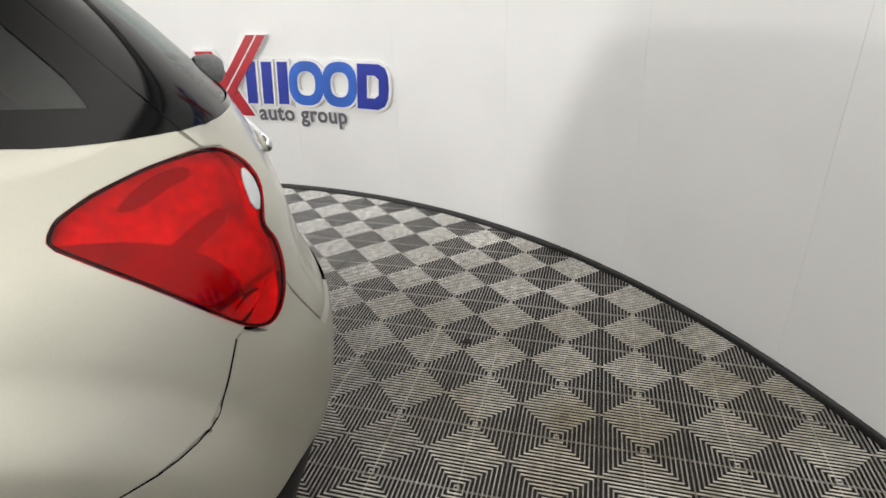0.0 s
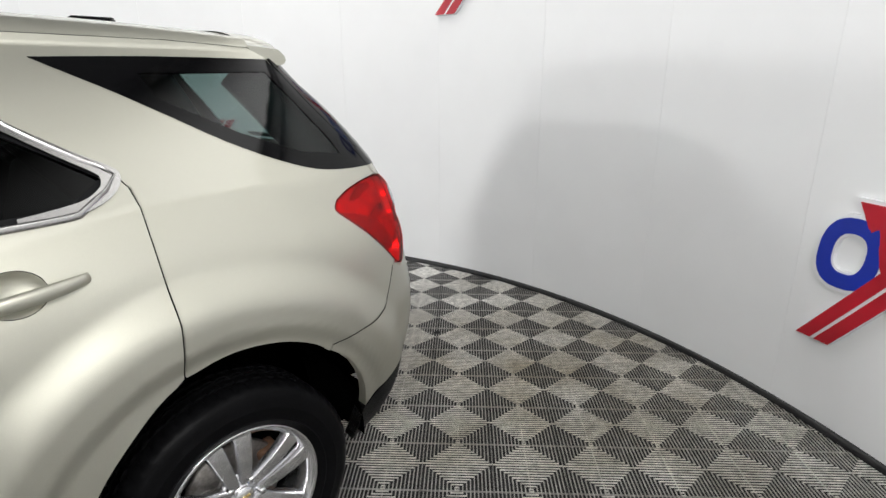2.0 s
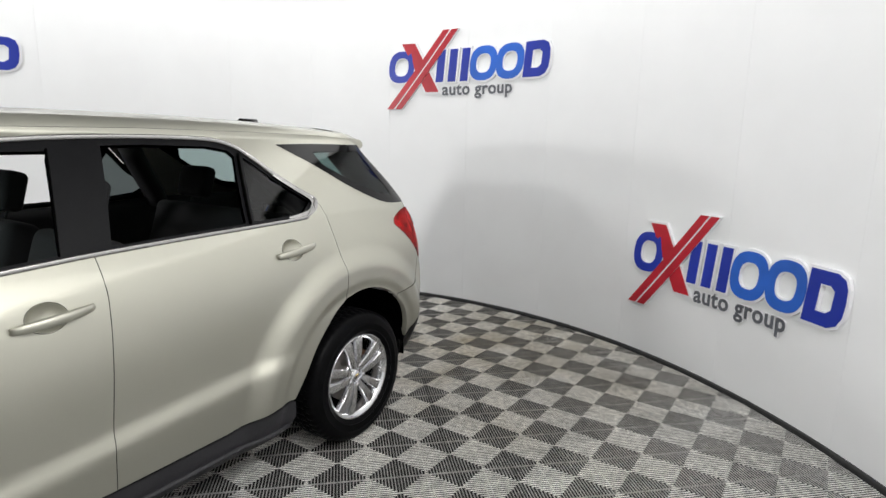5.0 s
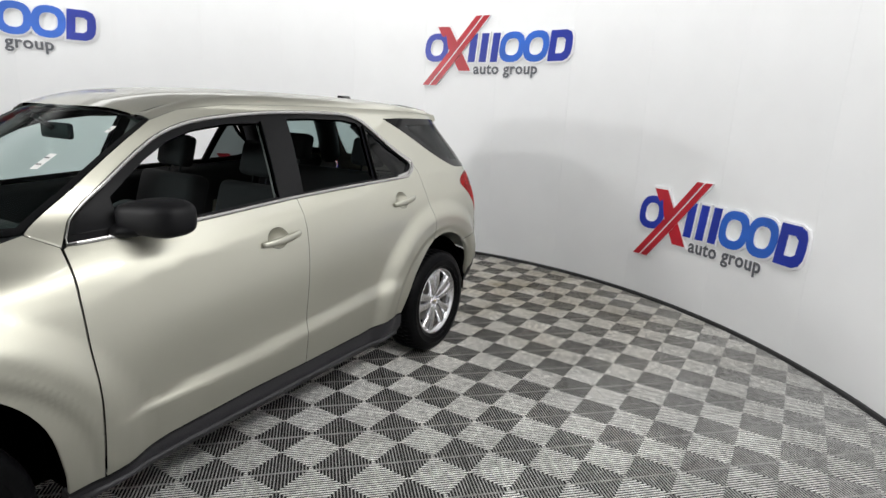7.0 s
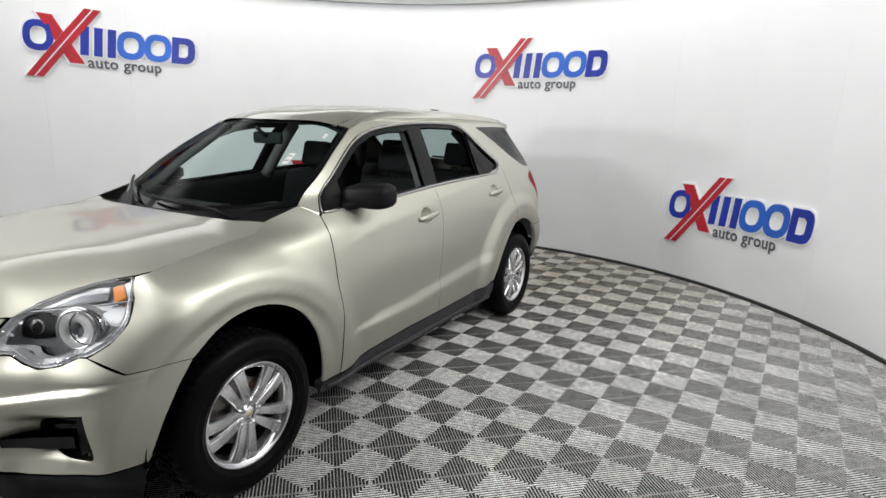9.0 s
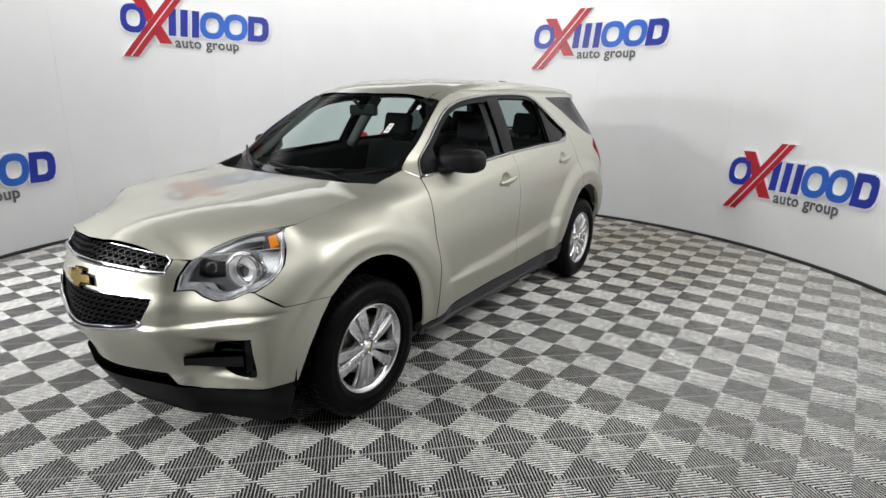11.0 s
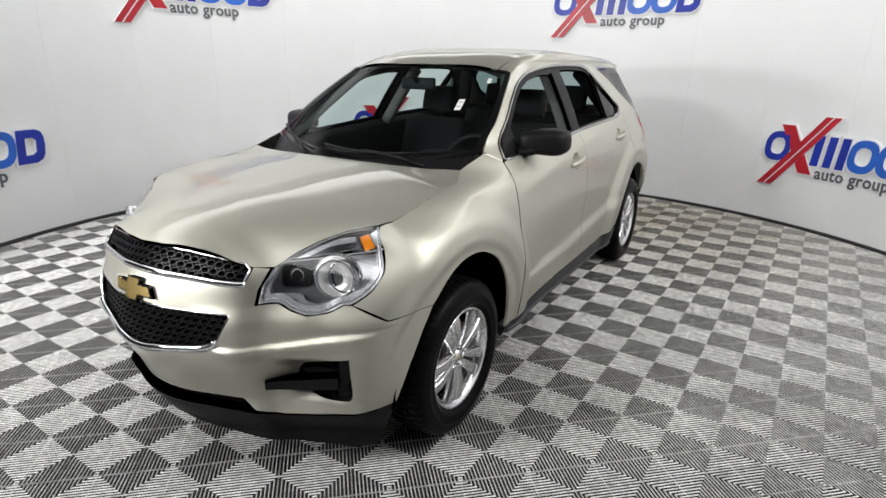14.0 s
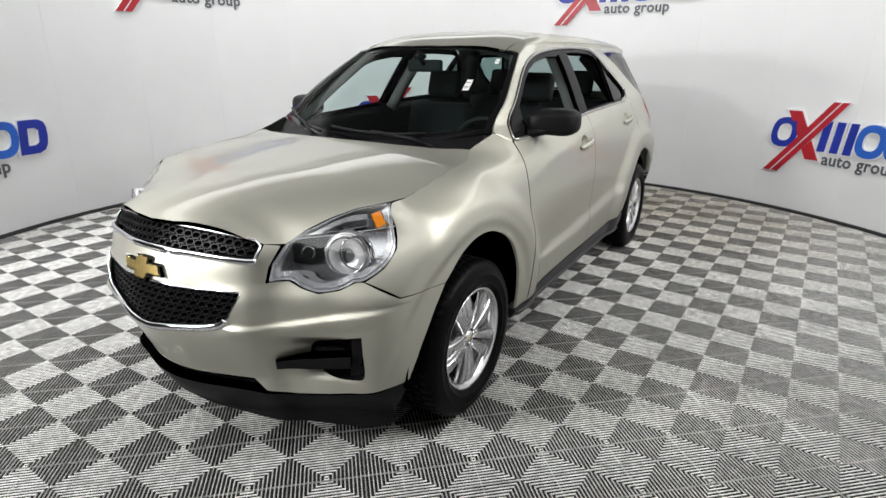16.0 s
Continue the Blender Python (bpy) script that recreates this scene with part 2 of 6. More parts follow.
def tube(bm, pts, radius, closed=False, seg=8, flat=1.0, up=None):
    """A round or flattened bar along points."""
    pts = [Vector(p) for p in pts]
    n = len(pts)
    rings = []
    for i, p in enumerate(pts):
        a = pts[(i - 1) % n] if (closed or i) else p
        b = pts[(i + 1) % n] if (closed or i < n - 1) else p
        d = (b - a).normalized()
        u = Vector(up) if up else (Vector((0, 0, 1)) if abs(d.z) < 0.9 else Vector((1, 0, 0)))
        s = d.cross(u).normalized()
        w = s.cross(d).normalized()
        r = radius(i / max(1, n - 1)) if callable(radius) else radius
        rings.append([bm.verts.new(p + s * (math.cos(2 * math.pi * k / seg) * r * flat) + w * (math.sin(2 * math.pi * k / seg) * r)) for k in range(seg)])
    for i in range(n if closed else n - 1):
        a, b = rings[i], rings[(i + 1) % n]
        for k in range(seg):
            bm.faces.new((a[k], a[(k + 1) % seg], b[(k + 1) % seg], b[k]))
    if not closed:
        bm.faces.new(rings[0])
        bm.faces.new(list(reversed(rings[-1])))


def hermite(xs, ys, x):
    """Smooth curve through (xs, ys), at x (scalar or array)."""
    xs, ys = np.asarray(xs, float), np.asarray(ys, float)
    x = np.asarray(x, float)
    h, d = np.diff(xs), np.diff(ys) / np.diff(xs)
    m = np.empty_like(xs)
    m[1:-1] = (d[:-1] * h[1:] + d[1:] * h[:-1]) / (h[:-1] + h[1:])
    m[0], m[-1] = d[0], d[-1]
    i = np.clip(np.searchsorted(xs, x) - 1, 0, len(xs) - 2)
    t = np.clip((x - xs[i]) / h[i], 0, 1)
    return ((1 + 2 * t) * (1 - t) ** 2 * ys[i] + t * (1 - t) ** 2 * h[i] * m[i] + t * t * (3 - 2 * t) * ys[i + 1] + t * t * (t - 1) * h[i] * m[i + 1])


def smooth_loop(pts, n=6, closed=True, keep=()):
    """A rounder outline through points (Catmull-Rom); points whose index is in keep stay sharp."""
    out, k = [], len(pts)
    for i in range(k if closed else k - 1):
        p1, p2 = Vector(pts[i]), Vector(pts[(i + 1) % k])
        p0 = Vector(pts[(i - 1) % k]) if (closed or i > 0) else p1
        p3 = Vector(pts[(i + 2) % k]) if (closed or i + 2 < k) else p2
        if i in keep:
            p0 = p1
        if (i + 1) % k in keep:
            p3 = p2
        for j in range(n):
            t = j / n
            out.append(tuple(0.5 * ((2 * p1) + (p2 - p0) * t + (2 * p0 - 5 * p1 + 4 * p2 - p3) * t * t + (3 * p1 - p0 - 3 * p2 + p3) * t ** 3)))
    if not closed:
        out.append(tuple(pts[-1]))
    return out


def area2(poly):
    return sum(poly[i][0] * poly[(i + 1) % len(poly)][1] - poly[(i + 1) % len(poly)][0] * poly[i][1] for i in range(len(poly))) / 2


def inset(poly, d):
    """Moves a loop inwards by d."""
    if area2(poly) < 0:
        poly = list(reversed(poly))
    out, n = [], len(poly)
    for i in range(n):
        a, b, c = (Vector(poly[(i + j) % n]) for j in (-1, 0, 1))
        e, f = (b - a), (c - b)
        if e.length < 1e-9 or f.length < 1e-9:
            out.append(tuple(b))
            continue
        e.normalize(), f.normalize()
        na, nb = Vector((-e.y, e.x)), Vector((-f.y, f.x))
        m = na + nb
        m = m / max(0.5, m.length_squared / 2) if m.length > 1e-6 else na
        out.append((b.x + m.x * d, b.y + m.y * d))
    return out


def inside(poly, x, y):
    """Even-odd test, arrays x and y."""
    r = np.zeros(np.shape(x), bool)
    n = len(poly)
    for i in range(n):
        x0, y0 = poly[i]
        x1, y1 = poly[(i + 1) % n]
        if y0 == y1:
            continue
        c = ((y0 > y) != (y1 > y)) & (x < (x1 - x0) * (y - y0) / (y1 - y0) + x0)
        r ^= c
    return r


def densify(poly, step):
    out = []
    for i in range(len(poly)):
        a, b = Vector(poly[i]), Vector(poly[(i + 1) % len(poly)])
        n = max(1, int((b - a).length / step + 0.5))
        out += [tuple(a.lerp(b, j / n)) for j in range(n)]
    return out


from mathutils.geometry import delaunay_2d_cdt


def flat_mesh(outline, holes, step):
    """Triangles inside a loop, less its holes: 2D points, faces, boundary loops as index lists."""
    loops = [densify(outline, step)] + [densify(h, step) for h in holes]
    pts, edges, starts = [], [], []
    for l in loops:
        s = len(pts)
        pts += l
        edges += [(s + i, s + (i + 1) % len(l)) for i in range(len(l))]
        starts.append((s, len(l)))
    xs = [p[0] for p in loops[0]]
    ys = [p[1] for p in loops[0]]
    gx, gy = np.meshgrid(np.arange(min(xs) + step / 2, max(xs), step), np.arange(min(ys) + step / 2, max(ys), step))
    gx, gy = gx.ravel(), gy.ravel()
    ok = inside(loops[0], gx, gy)
    for l in loops[1:]:
        ok &= ~inside(l, gx, gy)
    gx, gy = gx[ok], gy[ok]
    b = np.array(pts)
    near = np.array([np.min((b[:, 0] - x) ** 2 + (b[:, 1] - y) ** 2) > (0.45 * step) ** 2 for x, y in zip(gx, gy)], bool)
    gx, gy = (gx[near], gy[near]) if len(gx) else (gx, gy)
    allp = [Vector(p) for p in pts] + [Vector((x, y)) for x, y in zip(gx, gy)]
    v, e, f, ov, oe, of = delaunay_2d_cdt(allp, edges, [], 0, 1e-6)
    vv = np.array([tuple(p) for p in v])
    faces = []
    if len(f):
        c = np.array([vv[list(t)].mean(0) for t in f])
        ok = inside(loops[0], c[:, 0], c[:, 1])
        for l in loops[1:]:
            ok &= ~inside(l, c[:, 0], c[:, 1])
        faces = [tuple(t) for t, o in zip(f, ok) if o]
    back = {}
    for i, olds in enumerate(ov):
        for o in olds:
            back[o] = i
    bl = [[back[s + i] for i in range(n) if s + i in back] for s, n in starts]
    return vv, faces, bl


def panel(name, outline, proj, mat, parent, holes=(), step=0.03, gap=0.0016, depth=0.014, side=1, label="", out=(0, 1, 0), offset=0.0):
    """A sheet of the body: outline in the plane of proj (a, b) -> place, with its edges turned in. side -1 mirrors it in y."""
    o = inset(outline, gap) if gap else outline
    hs = [inset(h, -gap) if gap else h for h in holes]
    vv, faces, loops = flat_mesh(o, hs, step)
    a, b = vv[:, 0], vv[:, 1]
    e = 0.004
    p = proj(a, b)
    du = proj(a + e, b) - proj(a - e, b)
    dv = proj(a, b + e) - proj(a, b - e)
    n = np.cross(du, dv)
    n /= np.maximum(np.linalg.norm(n, axis=1), 1e-9)[:, None]
    if (n @ np.array(out, float)).mean() < 0:
        n = -n
    p = p + n * offset
    if side < 0:
        p, n = p * (1, -1, 1), n * (1, -1, 1)
    outv = np.array(out, float) * ((1, -1, 1) if side < 0 else (1, 1, 1))
    fs = []
    for t in faces:
        q = np.cross(p[t[1]] - p[t[0]], p[t[2]] - p[t[0]])
        fs.append(t if q @ n[t[0]] > 0 else tuple(reversed(t)))
    verts, norms = [tuple(q) for q in p], [tuple(q) for q in n]
    if depth:
        for l in loops:
            s, k = len(verts), len(l)
            for i in l:
                verts += [tuple(p[i]), tuple(p[i] - n[i] * depth)]
                norms += [tuple(n[i])] * 2
            fs += [(s + 2 * i, s + 2 * ((i + 1) % k), s + 2 * ((i + 1) % k) + 1, s + 2 * i + 1) for i in range(k)]
            for i in range(k):
                d = Vector(verts[s + 2 * ((i + 1) % k)]) - Vector(verts[s + 2 * i])
                w = d.cross(Vector(norms[s + 2 * i])).normalized() if d.length > 1e-9 else Vector(norms[s + 2 * i])
                w = (w + Vector(n[l[i]])).normalized()
                norms[s + 2 * i] = norms[s + 2 * i + 1] = tuple(w)
    me = bpy.data.meshes.new(name)
    me.from_pydata(verts, [], fs)
    me.materials.append(mat)
    me.polygons.foreach_set("use_smooth", [True] * len(me.polygons))
    me.update()
    me.normals_split_custom_set_from_vertices(norms)
    ob = new(name, me)
    ob.parent = parent
    if label:
        ob["label"] = label
    return ob


def empty(name, label, category, group="", kind=""):
    return tagged(new(name), label, category, group, kind)


# ---- the booth ----
def on_wall(angle, r, z):
    a = radians(angle)
    return Vector((CX + r * math.cos(a), CY + r * math.sin(a), z))


PANEL_DEG = 12.3
FIRST, COUNT = 70.0, 20          # wall panels from 70 to 316 degrees; the rest is the way in


def build_wall():
    wall = empty("wall_booth", "round white vinyl booth wall of joined upright panels", "wall", kind="structure")
    seg = 6
    verts, faces = [], []
    half = PANEL_DEG / 2 - 0.008
    for r0 in (RAD, RAD + 0.03):
        for z in (0.0, TOP):
            for i in range(seg + 1):
                a = radians(-half + 2 * half * i / seg)
                verts.append((r0 * math.cos(a), r0 * math.sin(a), z))
    n = seg + 1
    for i in range(seg):
        faces.append((i, i + n, i + n + 1, i + 1))
        faces.append((2 * n + i, 2 * n + i + 1, 3 * n + i + 1, 3 * n + i))
        faces.append((n + i, 3 * n + i, 3 * n + i + 1, n + i + 1))
    faces.append((0, 2 * n, 3 * n, n))
    faces.append((seg, n + seg, 3 * n + seg, 2 * n + seg))
    first = None
    for k in range(COUNT):
        if first is None:
            first = data_part("panel", verts, faces, VINYL, wall, smooth=False)
            first.data.polygons.foreach_set("use_smooth", [True] * len(faces))
            first.data.set_sharp_from_angle(angle=0.6)
            ob = first
        else:
            ob = new("panel", first.data)
            ob.parent = wall
        ob.matrix_basis = Matrix.Translation((CX, CY, 0)) @ Matrix.Rotation(radians(FIRST + (k + 0.5) * PANEL_DEG), 4, "Z")
    # backing behind the joints
    bv, bf = [], []
    steps = 90
    for i in range(steps + 1):
        a = FIRST + COUNT * PANEL_DEG * i / steps
        for z in (0, TOP):
            bv.append(on_wall(a, RAD + 0.004, z))
        for z in (0, TOP):
            bv.append(on_wall(a, RAD + 0.05, z))
    for i in range(steps):
        s, t = 4 * i, 4 * i + 4
        bf += [(s, s + 1, t + 1, t), (s + 2, t + 2, t + 3, s + 3)]
    data_part("wall_backing", bv, bf, VINYL, wall, smooth=True)
    return wall


build_wall()


def build_baseboard():
    bv, bf = [], []
    steps = 120
    prof = [(RAD - 0.018, 0.0), (RAD - 0.018, 0.022), (RAD - 0.013, 0.030), (RAD - 0.001, 0.032)]
    for i in range(steps + 1):
        a = FIRST + COUNT * PANEL_DEG * i / steps
        wob = 0.003 * math.sin(i * 1.7) + 0.002 * math.sin(i * 0.61)
        bv += [on_wall(a, r + (wob if k < 3 else 0), z) for k, (r, z) in enumerate(prof)]
    for i in range(steps):
        for k in range(3):
            s = 4 * i + k
            bf.append((s, s + 1, s + 5, s + 4))
    tagged(data_part("baseboard", bv, bf, BASEBLACK, smooth=True), "black rubber strip along the foot of the booth wall", "baseboard", kind="structure")


build_baseboard()


def build_shell():
    """Ceiling over the booth, and unseen plain walls added round the room beyond its way in."""
    bm = bmesh.new()
    box(bm, -5.2, 8.2, -6.2, 6.2, TOP + 0.25, TOP + 0.4)
    tagged(part("ceiling", bm, CEILING, smooth=False), "plain grey ceiling above the booth", "ceiling", kind="structure")
    # drop border above the wall's top edge
    bv, bf = [], []
    steps = 90
    for i in range(steps + 1):
        a = FIRST - 3 + (COUNT * PANEL_DEG + 6) * i / steps
        bv += [on_wall(a, RAD + 0.05, TOP), on_wall(a, RAD - 0.10, TOP), on_wall(a, RAD - 0.10, TOP + 0.25)]
    for i in range(steps):
        s, t = 3 * i, 3 * i + 3
        bf += [(s, s + 1, t + 1, t), (s + 1, s + 2, t + 2, t + 1)]
    tagged(data_part("trim", bv, bf, CEILING, smooth=False), "grey border above the wall's top edge", "trim", kind="structure")
    # unseen walls added, kept dark so that paint and glass reflect less
    for name, b in (("wall_far_front", (8.0, 8.2, -6.2, 6.2)), ("wall_far_side", (-5.2, 8.0, 6.0, 6.2)), ("wall_far_other", (-5.2, 8.0, -6.2, -6.0)), ("wall_far_back", (-5.2, -5.0, -6.0, 6.0))):
        bm = bmesh.new()
        box(bm, *b, 0, TOP + 0.25)
        tagged(part(name, bm, PLAINWALL, smooth=False), "unseen plain wall added to close the room, dark to dim reflections", "wall", kind="structure")


build_shell()


def light_ring():
    """Unseen glowing ring added under the ceiling, just inside the wall's border, to light the booth."""
    fx = empty("ceiling_light", "wide glowing white ring under the ceiling, unseen and added to light the booth", "ceiling light")
    n, r0, r1, z = 90, 2.55, 3.94, TOP + 0.17
    v = []
    for i in range(n):
        a = 2 * math.pi * i / n
        v += [(CX + r * math.cos(a), CY + r * math.sin(a), z) for r in (r0, r1)]
    f = [(2 * i, 2 * i + 1, (2 * i + 3) % (2 * n), (2 * i + 2) % (2 * n)) for i in range(n)]
    data_part("diffuser", v, f, ring_glow("glowing_ring", (1.0, 1.0, 0.985), RING, r0, 3.55), fx, "glowing white diffuser")
    for r in (r0, r1):
        bm = bmesh.new()
        lathe(bm, [(r - 0.02, z - 0.02), (r + 0.02, z - 0.02), (r + 0.02, TOP + 0.25), (r - 0.02, TOP + 0.25)], seg=90, axis="Z", centre=(CX, CY, 0), closed=True)
        part("ring_edge", bm, SATIN, fx, smooth=False)


light_ring()


def lamp(name, label, category, eye, target, w, h, mat, stand=""):
    """A flat lamp in a shallow case, turned to its target, on a ceiling rod or a floor stand."""
    fx = empty(name, label, category, name.replace("_", " ") + "s")
    m = look(eye, target)
    bm = bmesh.new()
    box(bm, -w / 2 - 0.02, w / 2 + 0.02, -h / 2 - 0.02, h / 2 + 0.02, 0.004, 0.06, 0.01, 2, m)
    part("lamp_case", bm, SATIN, fx, smooth=False)
    data_part("lamp_face", [m @ Vector(p) for p in ((-w / 2, -h / 2, 0), (w / 2, -h / 2, 0), (w / 2, h / 2, 0), (-w / 2, h / 2, 0))], [(0, 1, 2, 3)], mat, fx)
    back = m @ Vector((0, 0, 0.05))
    if stand == "rod":
        bm = bmesh.new()
        tube(bm, [back, (back.x, back.y, TOP + 0.26)], 0.012)
        part("rod", bm, SATIN, fx)
    elif stand:
        bm = bmesh.new()
        tube(bm, [(back.x, back.y, 0.35), back], 0.014)
        part("pole", bm, SATIN, fx)
        for k in range(3):
            a = 2 * math.pi * k / 3
            bm = bmesh.new()
            tube(bm, [(back.x, back.y, 0.45), (back.x + 0.42 * math.cos(a), back.y + 0.42 * math.sin(a), 0.012)], 0.011)
            part("leg", bm, SATIN, fx)
    return fx


spot_mat = lamp_material("spot_face", (1.0, 0.99, 0.97), SPOT)
for x, y in ((1.15, 2.20), (0.35, 2.32)):
    lamp("spot_lamp", "small square white downlight on a ceiling rod", "ceiling light", (x, y, TOP + 0.10), (x, y - 0.2, 0), 0.14, 0.14, spot_mat, "rod")
flood_mat = lamp_material("flood_face", (1.0, 1.0, 0.985), FLOOD)
lamp("flood_lamp", "tilted white flood lamp on a ceiling rod", "flood lamp", (5.6, -1.35, 3.10), (-3.6, 0.3, 1.3), 0.8, 0.30, flood_mat, "rod")
# unseen strip lamp added to brighten the car's left side and nearby floor
side_fill_mat = lamp_material("side_fill_face", (1.0, 1.0, 0.985), SIDEFILL)
lamp("flood_lamp", "long tilted white strip lamp on a ceiling rod", "flood lamp", (0.25, 3.50, 3.05), (0.2, 0.9, 0.4), 1.9, 0.35, side_fill_mat, "rod")
stand_mat = lamp_material("softbox_face", (1.0, 1.0, 1.0), STAND)
lamp("studio_lamp", "white studio lamp on a metal tripod", "studio lamp", (5.5, -1.95, 1.92), (-3.4, 0.9, 1.5), 0.75, 0.32, stand_mat, "tripod")


# ---- signs on the wall ----
def ring_shape(cu, cv, w, h, stroke, n=28, power=2.5):
    def sup(a, rw, rh):
        c, s = math.cos(a), math.sin(a)
        return (cu + math.copysign(abs(c) ** (2 / power), c) * rw, cv + math.copysign(abs(s) ** (2 / power), s) * rh)
    outer = [sup(2 * math.pi * i / n, w / 2, h / 2) for i in range(n)]
    inner = [sup(2 * math.pi * i / n, w / 2 - stroke, h / 2 - stroke) for i in range(n)]
    return outer, [inner]


def bar_shape(u0, v0, u1, v1, w):
    """A slanted stroke with level ends."""
    return [(u0 - w / 2, v0), (u0 + w / 2, v0), (u1 + w / 2, v1), (u1 - w / 2, v1)], []


SIGN_SLANT = 0.10


def slab_on_wall(name, outline, holes, foot_angle, foot_z, mat, parent, r_face, thick, squeeze=1.0):
    """A flat shape, bent to the round wall: u runs along it, v up."""
    if area2(outline) < 0:
        outline = list(reversed(outline))
    vv, faces, loops = flat_mesh(outline, holes, 0.07)
    def place(u, v, r):
        return on_wall(foot_angle - math.degrees((0.885 + (u - 0.885) * squeeze) / RAD), r, foot_z + v)
    verts = [place(u, v, r_face) for u, v in vv]
    fs = [tuple(t) for t in faces]
    for l in loops:
        s, k = len(verts), len(l)
        for i in l:
            verts += [place(*vv[i], r_face), place(*vv[i], r_face + thick)]
        fs += [(s + 2 * i, s + 2 * ((i + 1) % k), s + 2 * ((i + 1) % k) + 1, s + 2 * i + 1) for i in range(k)]
    return data_part(name, verts, fs, mat, parent)


def logo_shapes():
    """Plain rings, strokes and bars in the sign's colours: (name, outline, holes, material)."""
    L = []
    sl = SIGN_SLANT
    def lean(poly, base=0.27):
        return [(u + (v - base) * sl, v) for u, v in poly]
    o, h = ring_shape(0.135, 0.415, 0.285, 0.31, 0.066)
    L.append(("ring", lean(o), [lean(x) for x in h], SIGNBLUE))
    # the crossing strokes
    o, h = bar_shape(0.225, 0.64, 0.50, 0.165, 0.145)
    L.append(("short_stroke", o, h, SIGNRED))
    # three plain uprights
    for u in (0.535, 0.672, 0.809):
        L.append(("upright", lean([(u, 0.26), (u + 0.085, 0.26), (u + 0.085, 0.565), (u, 0.565)]), [], SIGNBLUE))
    o, h = ring_shape(1.055, 0.415, 0.30, 0.315, 0.07)
    L.append(("ring", lean(o), [lean(x) for x in h], SIGNBLUE2))
    o, h = ring_shape(1.345, 0.415, 0.30, 0.315, 0.07)
    L.append(("ring", lean(o), [lean(x) for x in h], SIGNBLUE2))
    p = [(1.50, 0.26), (1.68, 0.26), (1.735, 0.285), (1.762, 0.335), (1.768, 0.41), (1.76, 0.49), (1.735, 0.54), (1.68, 0.565), (1.50, 0.565)]
    hole = [(1.58, 0.335), (1.65, 0.335), (1.684, 0.36), (1.684, 0.465), (1.65, 0.49), (1.58, 0.49)]
    L.append(("rounded_block", lean(p), [lean(hole)], SIGNBLUE))
    return L


def sign_words(text, u, v, height, angle, z, parent, squeeze):
    """Raised letters of a line of words, bent to the round wall."""
    cu = bpy.data.curves.new("words", "FONT")
    cu.body, cu.size, cu.resolution_u, cu.offset = text, height, 3, 0.0038
    cu.space_character = 1.06
    src = bpy.data.objects.new("words", cu)
    for name, mat, grow, depth, r in (("lettering", SIGNGREY, 0.0038, 0.003, 0.012), ("white_edge", SIGNWHITE, 0.0085, 0.006, 0.008)):
        cu.offset = grow
        cu.extrude = depth / 2
        flat = bpy.data.meshes.new_from_object(src)
        verts = [on_wall(angle - math.degrees((0.885 + (u + q.co.x - 0.885) * squeeze) / RAD), RAD - r - q.co.z, z + v + q.co.y) for q in flat.vertices]
        data_part(name, verts, [tuple(f.vertices) for f in flat.polygons], mat, parent)
        bpy.data.meshes.remove(flat)
    bpy.data.objects.remove(src)


def build_sign(angle, z, where, squeeze=1.0):
    sign = empty("wall_sign", "blue and red raised shapes " + where, "sign", "signs round the wall")
    for name, o, h, mat in logo_shapes():
        face = RAD - 0.028
        slab_on_wall(name, o, h, angle, z, mat, sign, face, 0.004, squeeze)
        slab_on_wall("white_edge", inset(o, -0.016), [inset(x, 0.0096) for x in h], angle, z, SIGNWHITE, sign, face + 0.0045, RAD - face - 0.006, squeeze)
    sign_words("auto group", 0.605, 0.135, 0.165, angle, z, sign, squeeze)
    # the long stroke in two halves with a pale line between, over the short one
    for a, b, mat, r in ((-0.062, 0.062, SIGNWHITE, 0.031), (-0.062, -0.007, SIGNRED, 0.035), (0.007, 0.062, SIGNRED, 0.035)):
        k = 1.35
        o = [(0.07 + a * k, 0.0), (0.07 + b * k, 0.0), (0.70 + b * k, 0.75), (0.70 + a * k, 0.75)]
        slab_on_wall("long_stroke", o, [], angle, z, mat, sign, RAD - r, 0.003 if mat is SIGNRED else 0.028, squeeze)
    return sign


build_sign(155.6, 0.42, "low on the curved white wall", 0.93)
for angle, z, where in ( (193.0, 1.965, "high on the curved white wall"), (230.5, 0.42, "low on the wall behind the car"), (269.0, 1.975, "high on the curved white wall"), (306.5, 0.42, "low on the curved white wall")):
    build_sign(angle, z, where)


